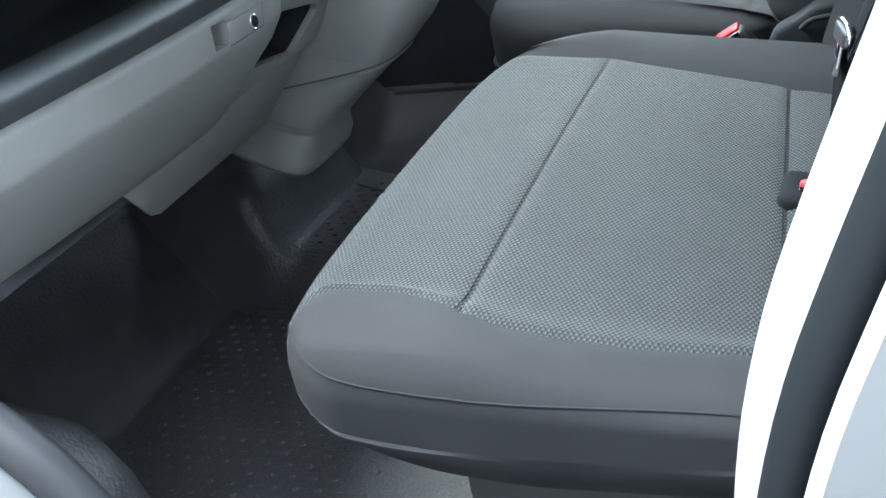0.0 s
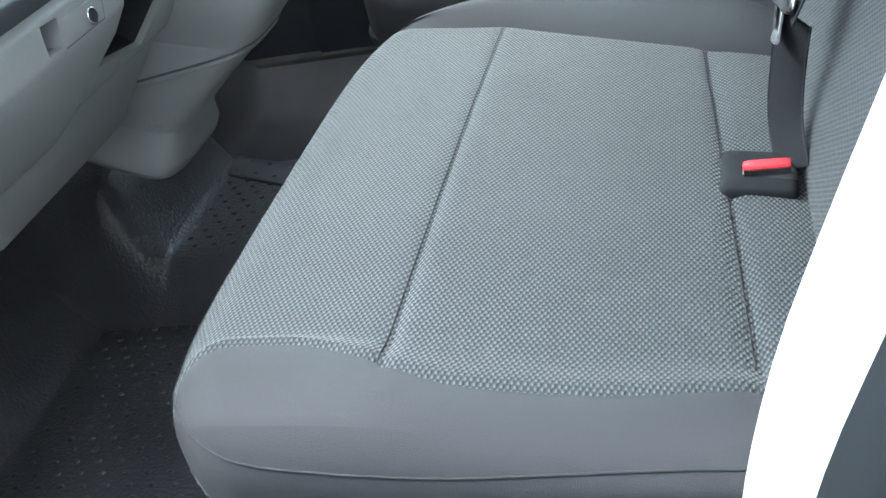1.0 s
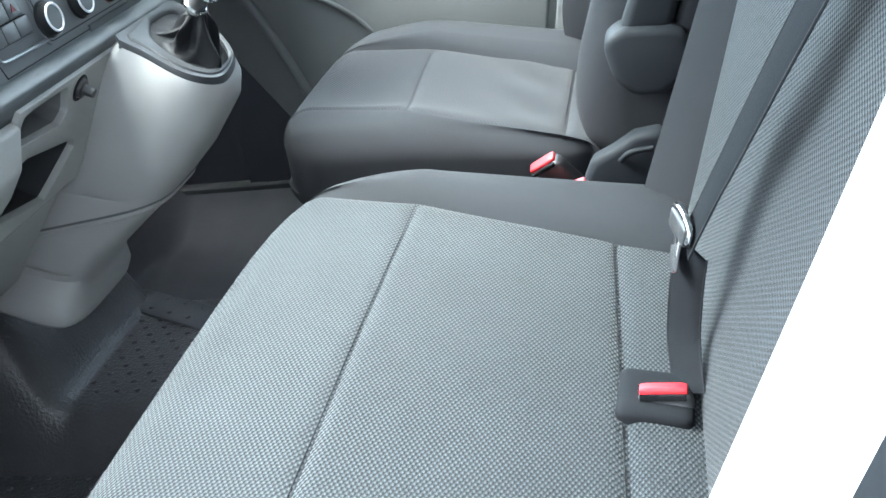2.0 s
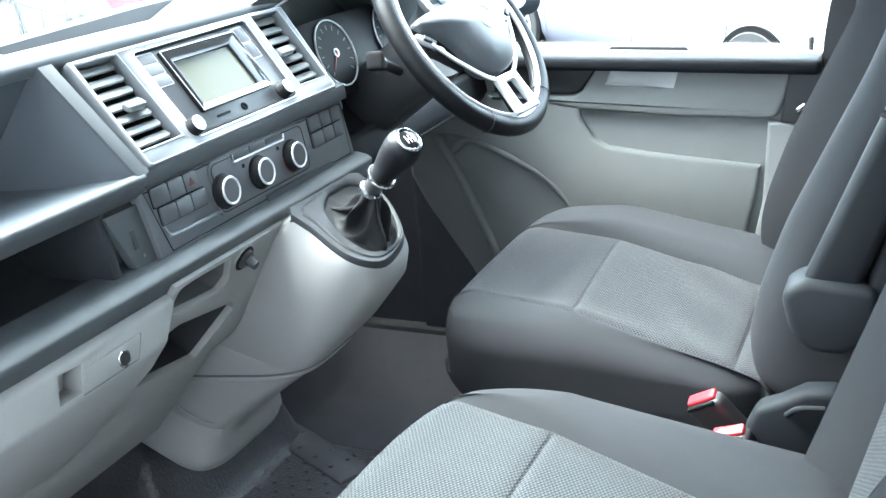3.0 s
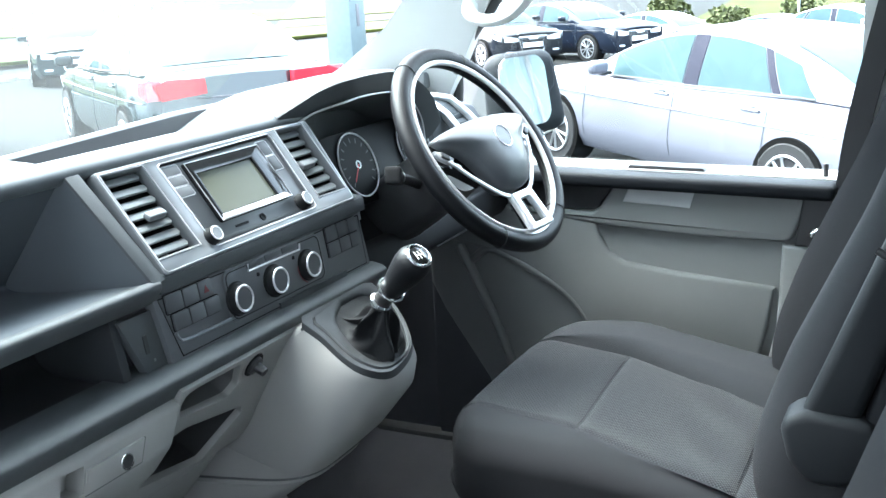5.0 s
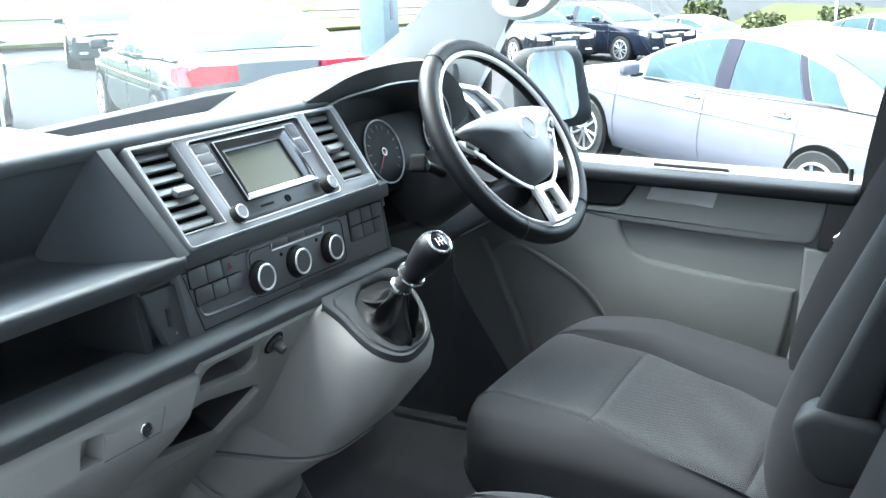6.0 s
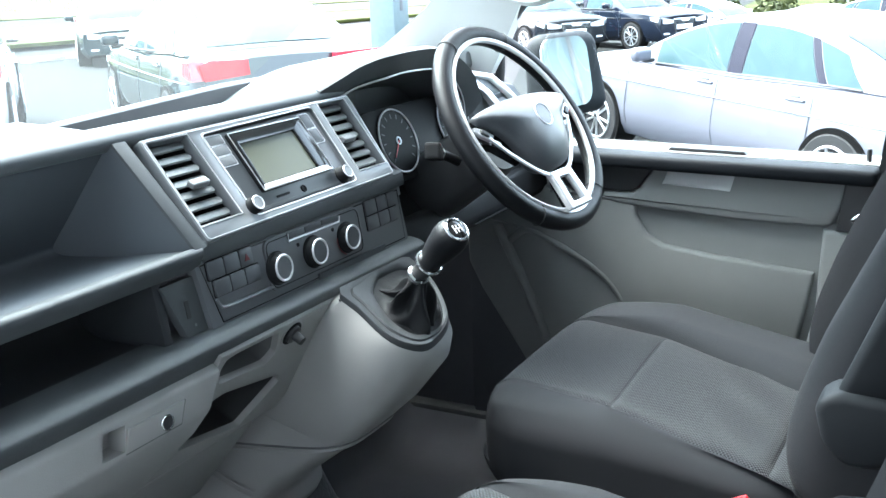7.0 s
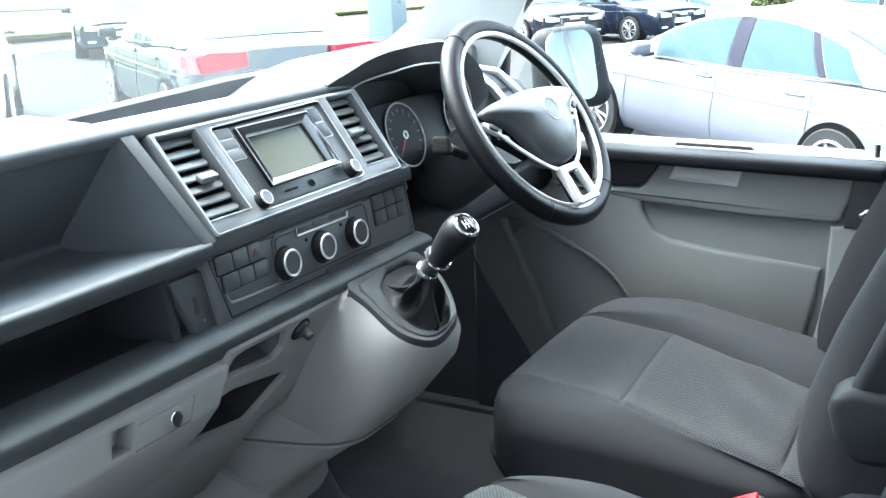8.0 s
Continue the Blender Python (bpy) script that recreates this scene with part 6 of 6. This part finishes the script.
        part("crease_line", tube([Vector((s * L, sd * (W * 0.992 * (1 - 0.09 * abs(s) ** 4) + 0.001), 0.735)) for s in (-0.85, -0.6, -0.3, 0, 0.3, 0.6, 0.8)], 0.007, 3, 6), paint, c)
        for hx, hz in ((-0.355, 0.835), (0.075, 0.850)):
            part("door_handle", moved(rounded(0.10, 0.014, 0.014, 0.012, 5), Matrix.Translation((hx * L - 0.1, sd * (W * 0.965 + 0.008), hz))), paint, c)
            part("handle_cup", moved(rounded(0.045, 0.006, 0.022, 0.004, 5), Matrix.Translation((hx * L - 0.1, sd * W * 0.966, hz + 0.014))), M["gap"], c)
        for gap in (0.465, -0.03, -0.47):
            part("door_gap", tube([Vector((gap * L, sd * (W * 0.955), 0.90)), Vector((gap * L + 0.01, sd * W * 0.987, 0.70)), Vector((gap * L + 0.02, sd * (W + 0.001), 0.46)), Vector((gap * L, sd * W * 0.985, 0.32))], 0.0035, 3, 5), M["gap"], c)
        mir = part("door_mirror", moved(rounded(0.06, 0.10, 0.062, 0.045, 8), Matrix.Translation((0.33 * L, sd * (W + 0.10), 1.02))), paint, c)
        part("mirror_foot", moved(rounded(0.035, 0.06, 0.02, 0.015, 4), Matrix.Translation((0.33 * L, sd * (W + 0.01), 0.96))), M["black"], mir)
        for wx in (0.65, -0.58):
            at = pose(wx * L, sd * (W - 0.10), 0.325, -90 * sd, 0, 0)
            w = part("wheel", moved(lathe([(0.20, -0.1), (0.30, -0.1), (0.325, -0.07), (0.325, 0.09), (0.30, 0.112), (0.225, 0.112), (0.215, 0.104), (0.0, 0.104)], 36), at), M["tyre"], c, "black tyre")
            part("arch", moved(lathe([(0.350, -0.16), (0.356, 0.0), (0.352, 0.103), (0.0, 0.101), (0, -0.16)], 36), pose(wx * L, sd * (W - 0.10), 0.330, -90 * sd, 0, 0)), M["arch"], c, "dark wheel arch")
            part("alloy_rim", moved(hoop(0.212, 0.014, 36, 8), pose(wx * L, sd * (W - 0.10 + 0.110), 0.325, 90, 0, 0)), M["alloy"], w, "bright alloy rim")
            for k in range(10):
                part("spoke", moved(tube([(0.02, 0, 0), (0.12, 0.006, 0.004), (0.208, 0.012, 0)], 0.013, 2, 6), pose(wx * L, sd * (W - 0.10 + 0.112), 0.325, 90, 0, 0) @ pose(0, 0, 0, 0, 0, 36 * k + 18 * (k % 2) * 0.5)), M["alloy"], w)
        part("tail_lamp", loft([[(-L + 0.03 + d, sd * y, z) for y, z in ((0.40, 0.815), (0.80, 0.780), (0.84, 0.92), (0.74, 0.955), (0.41, 0.945))] for d in (-0.055, 0.10)]), M["lamp_red"], c, "red tail lamp")
        part("tail_lamp_side", loft([[(-L + d, sd * (W * y), z) for d, z in ((0.02, 0.785), (0.33, 0.82), (0.30, 0.93), (0.04, 0.950))] for y in (0.84, 0.985)]), M["lamp_red"], c)
        lamp = [(L + 0.010, 0.38, 0.610, 0.675), (L + 0.012, 0.56, 0.600, 0.712), (L + 0.004, 0.72, 0.612, 0.738), (L - 0.07, 0.825, 0.640, 0.752), (L - 0.24, 0.868, 0.690, 0.765)]
        part("head_lamp", loft([[(x, sd * y, z0), (x, sd * y, z1), (x - 0.10, sd * (y - 0.06), z1), (x - 0.10, sd * (y - 0.06), z0)] for x, y, z0, z1 in lamp]), M["lamp_clear"], c, "clear head lamp")
        part("fog_lamp", moved(rounded(0.015, 0.085, 0.022, 0.012, 4), pose(L + 0.002, sd * 0.60, 0.375, 0, 0, sd * 8)), M["lamp_clear"], c, "small fog lamp")
        part("fog_vent", moved(rounded(0.03, 0.12, 0.06, 0.02, 4), pose(L - 0.07, sd * 0.62, 0.38, 0, 0, sd * 18)), M["black"], c)
    part("grille", moved(rounded(0.03, 0.35, 0.17, 0.03, 6), Matrix.Translation((L - 0.030, 0, 0.53))), M["dial"], c)
    for k in range(4):
        part("grille_bar", box(L - 0.004, L + 0.006, -0.31, 0.31, 0.600 + 0.022 * k, 0.606 + 0.022 * k), M["frame"], c)
    part("grille_edge", tube([Vector((L - 0.006, y, z)) for y, z in ((-0.36, 0.69), (-0.27, 0.36), (0.27, 0.36), (0.36, 0.69), (-0.36, 0.69))], 0.020, 0, 6), M["chrome"], c)
    part("badge", tube([Vector((L + 0.008, y, 0.645)) for y in (-0.12, 0.12)], 0.030, 1, 8), M["chrome"], c, "plain bright badge bar")
    part("number_plate", box(L - 0.012, L + 0.012, -0.26, 0.26, 0.46, 0.57, 0.004), M["paint_white"], c, "blank white number plate")
    part("number_plate", box(-L - 0.012, -L + 0.02, -0.26, 0.26, 0.62, 0.73, 0.004), M["paint_white"], c, "blank white number plate")
    part("bumper_slot", box(-L - 0.006, -L + 0.05, -0.7, 0.7, 0.27, 0.36, 0.02), M["black"], c)
    part("boot_gap", tube([Vector((-L - 0.001, y, 0.775)) for y in (-0.46, 0, 0.46)], 0.005, 3, 5), M["gap"], c)
    return c


def parked(c, x, y, heading, lift=0.0, pitch=0.0):
    c.matrix_basis = pose(x, y, ground_height(x, y) + lift, 0, 0, heading) @ pose(0, 0, 0, 0, pitch, 0)
    return c


parked(car("silver_saloon", "parked silver saloon car", M["paint_silver"], 4.75, 1.83, 1.43), -1.95, 8.7, 148, 0.0, -3.2)
parked(car("black_saloon", "parked dark teal saloon car with red tail lamps", M["paint_green"], 4.9, 1.86, 1.45), -7.72, 7.83, 145.4)
parked(car("dark_estate", "parked dark grey sports utility car", M["paint_green"], 4.6, 1.9, 1.62, 0.12), -18.7, 17.0, -42)
parked(car("black_hatchback", "parked black car facing the van", M["paint_black"], 4.4, 1.8, 1.42, 0.1), -10.6, 22.26, -37)
parked(car("blue_coupe", "parked dark blue coupe", M["paint_blue"], 4.6, 1.85, 1.38), -9.16, 24.3, -26)

# more cars, farther off
parked(car("white_hatchback", "parked white hatchback beside the saloon", M["paint_white"], 4.3, 1.8, 1.48, 0.1), -9.65, 5.5, 139)
for x, y, turn, paint, kind in ((-8.6, 31.0, -20, "paint_white", "white_saloon"), (-5.4, 33.0, -20, "paint_silver", "grey_saloon"), (-4.6, 36.6, -20, "paint_white", "white_saloon"), (-3.0, 29.5, -20, "paint_white", "white_saloon"), (-14.6, 30.6, -30, "paint_black", "black_saloon"), (-24.5, 27.5, -40, "paint_black", "black_saloon")):
    parked(car(kind, "distant parked " + kind.split("_")[0] + " car in a row", M[paint], 4.5, 1.8, 1.42), x, y, turn)

# steel post of a canopy
post = thing("canopy_post", "tall grey steel post in the car park", "post", at=(-13.1, 20.0, ground_height(-13.1, 20.0)))
part("column", box(-0.33, 0.33, -0.33, 0.33, 0, 5.0, 0.02), M["post_paint"], post)
part("base_plate", box(-0.46, 0.46, -0.46, 0.46, 0, 0.03, 0.006), M["steel"], post)
for a, b in ((-1, -1), (-1, 1), (1, -1), (1, 1)):
    part("bolt", moved(lathe([(0.02, 0), (0.02, 0.03), (0, 0.032)], 8), Matrix.Translation((0.40 * a, 0.40 * b, 0.03))), M["gap"], post)
part("hatch", box(0.332, 0.34, -0.06, 0.06, 1.0, 1.5, 0.004), M["gap"], post)

# road markings, verge and road beyond the car park
strip("bay_line", (-15.9, 6.0), (-14.0, 14.5), 0.10, M["line"], "white painted bay line on the asphalt", "road marking")
strip("bay_line", (-12.6, 8.0), (-10.8, 15.0), 0.10, M["line"], "white painted bay line on the asphalt", "road marking")
across = Vector((-0.19, 1.52)).normalized()
for k in range(9):
    a = Vector((-19.2, 8.0)) + across * 1.5 * k
    strip("kerb_stone", a, a + across * 1.1, 0.30, M["line"], "pale kerb stone at the edge of the car park", "kerb", 0.09)
def slab(name, a, b, c, d, material, label, category, lift):
    """A four-cornered piece of ground."""
    bm = bmesh.new()
    low = [bm.verts.new((x, y, ground_height(x, y) - 0.05)) for x, y in (a, b, c, d)]
    top = [bm.verts.new((v.co.x, v.co.y, v.co.z + 0.05 + lift)) for v in low]
    bm.faces.new(low)
    bm.faces.new(top)
    for k in range(4):
        bm.faces.new((low[k], low[(k + 1) % 4], top[(k + 1) % 4], top[k]))
    return solid(name, bm, material, label, category, kind="structure")


slab("verge_near", (-23.5, -10), (-23.5, 60), (-30, 60), (-30, -10), M["grass"], "mown grass verge beside the road", "grass", 0.05)
slab("road", (-30.2, -20), (-30.2, 90), (-39, 90), (-39, -20), M["asphalt"], "grey road beyond the verge", "road", 0.012)
slab("verge_far", (-39.2, -20), (-39.2, 90), (-120, 90), (-120, -20), M["grass"], "rough grass beyond the road", "grass", 0.06)
fence = thing("fence", "grey steel railing along the far grass", "fence")
rail_line = [(-50, y) for y in (10, 24, 38, 52, 66)]
for k in range(2):
    part("rail", tube([Vector((x, y, ground_height(x, y) + 0.35 + 0.75 * k)) for x, y in rail_line], 0.03, 1, 6), M["steel"], fence)
stakes = bmesh.new()
for k in range(140):
    y = 14 + 0.32 * k
    stake = box(-50.03, -49.97, y - 0.03, y + 0.03, ground_height(-50, y), ground_height(-50, y) + 1.25)
    data = bpy.data.meshes.new("tmp")
    stake.to_mesh(data)
    stake.free()
    stakes.from_mesh(data)
    bpy.data.meshes.remove(data)
tagged(part("pale", stakes, M["steel"], fence), "", kind="stuff")
slab("verge_side", (-12, 42), (14, 47), (14, 90), (-18, 90), M["grass"], "yellow-green rough grass past the car rows", "grass", 0.3)


def bush(at, size, seed):
    """A low bush: many small leaf clumps round short stems."""
    r = random.Random(seed)
    b = thing("bush", "yellow-green bush at the edge of the car park", "bush", "bushes", at=at)
    part("stem", join(*[tube([(0, 0, 0), (r.uniform(-.2, .2) * size, r.uniform(-.2, .2) * size, 0.4 * size), (r.uniform(-.5, .5) * size, r.uniform(-.5, .5) * size, 0.7 * size)], 0.03, 3, 5) for k in range(5)]), M["leaf"], b)
    bm = bmesh.new()
    for k in range(1100):
        a, h = r.uniform(0, 6.283), r.random()
        d = size * (0.75 * math.sqrt(r.random())) * (1.1 - 0.5 * h)
        c = Vector((d * math.cos(a), d * math.sin(a), size * (0.12 + 0.8 * h * r.uniform(0.7, 1.1))))
        u = Vector((r.uniform(-1, 1), r.uniform(-1, 1), r.uniform(-0.4, 1))).normalized() * 0.075 * size
        w = u.cross(Vector((r.uniform(-1, 1), r.uniform(-1, 1), r.uniform(-1, 1)))).normalized() * 0.05 * size
        bm.faces.new([bm.verts.new(c + q) for q in (-u, w, u, -w)])
    part("crown", bm, M["leaf"], b)
    return b


for k, (x, y) in enumerate(((-9.5, 45), (-6.6, 46.5), (-3.5, 47.2), (-0.6, 48), (2.4, 48.6), (5.5, 49.6), (-12.4, 46), (8.8, 50.5))):
    bush((x, y, ground_height(x, y) + 0.25), 1.7 + 0.3 * (k % 3), k)
pole = thing("lamp_pole", "thin grey pole past the car rows", "pole", at=(-6.8, 45.8, ground_height(-6.8, 45.8)))
part("pole", moved(lathe([(0.07, 0), (0.05, 5.0), (0, 5.0)], 12), Matrix.Identity(4)), M["steel"], pole)

# unseen wall beside the van, added to limit the light through the open doorway
solid("wall_yard", box(-9, 12, -2.9, -2.6, -1.6, 4.5, 0.02), plain("blocker_paint", (0.21, 0.213, 0.218), 0.8, stain=0.2, stain_size=1.5), "unseen plain grey wall added to shape the doorway light", "wall", kind="structure")

# showroom with a glass front behind the van
showroom = thing("showroom", "long showroom building with a glazed front", "building")
FRONT = pose(14.0, 11.0, ground_height(14, 11) - 0.2, 0, 0, 124)
part("back_wall", moved(box(-13, 13, -6.2, -6, 0, 5.2), FRONT), M["trim_light"], showroom)
part("roof", moved(box(-13.4, 13.4, -6.4, 0.6, 5.2, 5.6, 0.03), FRONT), M["trim_light"], showroom)
part("plinth", moved(box(-13, 13, -0.15, 0.15, 0, 0.35, 0.01), FRONT), M["steel"], showroom)
for k in range(40):
    a = -13 + 0.65 * k
    part("pane", moved(box(a + 0.04, a + 0.61, -0.02, 0.02, 0.35, 5.2), FRONT), M["pane"], showroom)
    part("mullion", moved(box(a - 0.04, a + 0.04, -0.06, 0.10, 0.35, 5.2, 0.01), FRONT), M["gap"], showroom)
part("transom", moved(box(-13, 13, -0.05, 0.08, 2.6, 2.7, 0.01), FRONT), M["gap"], showroom)
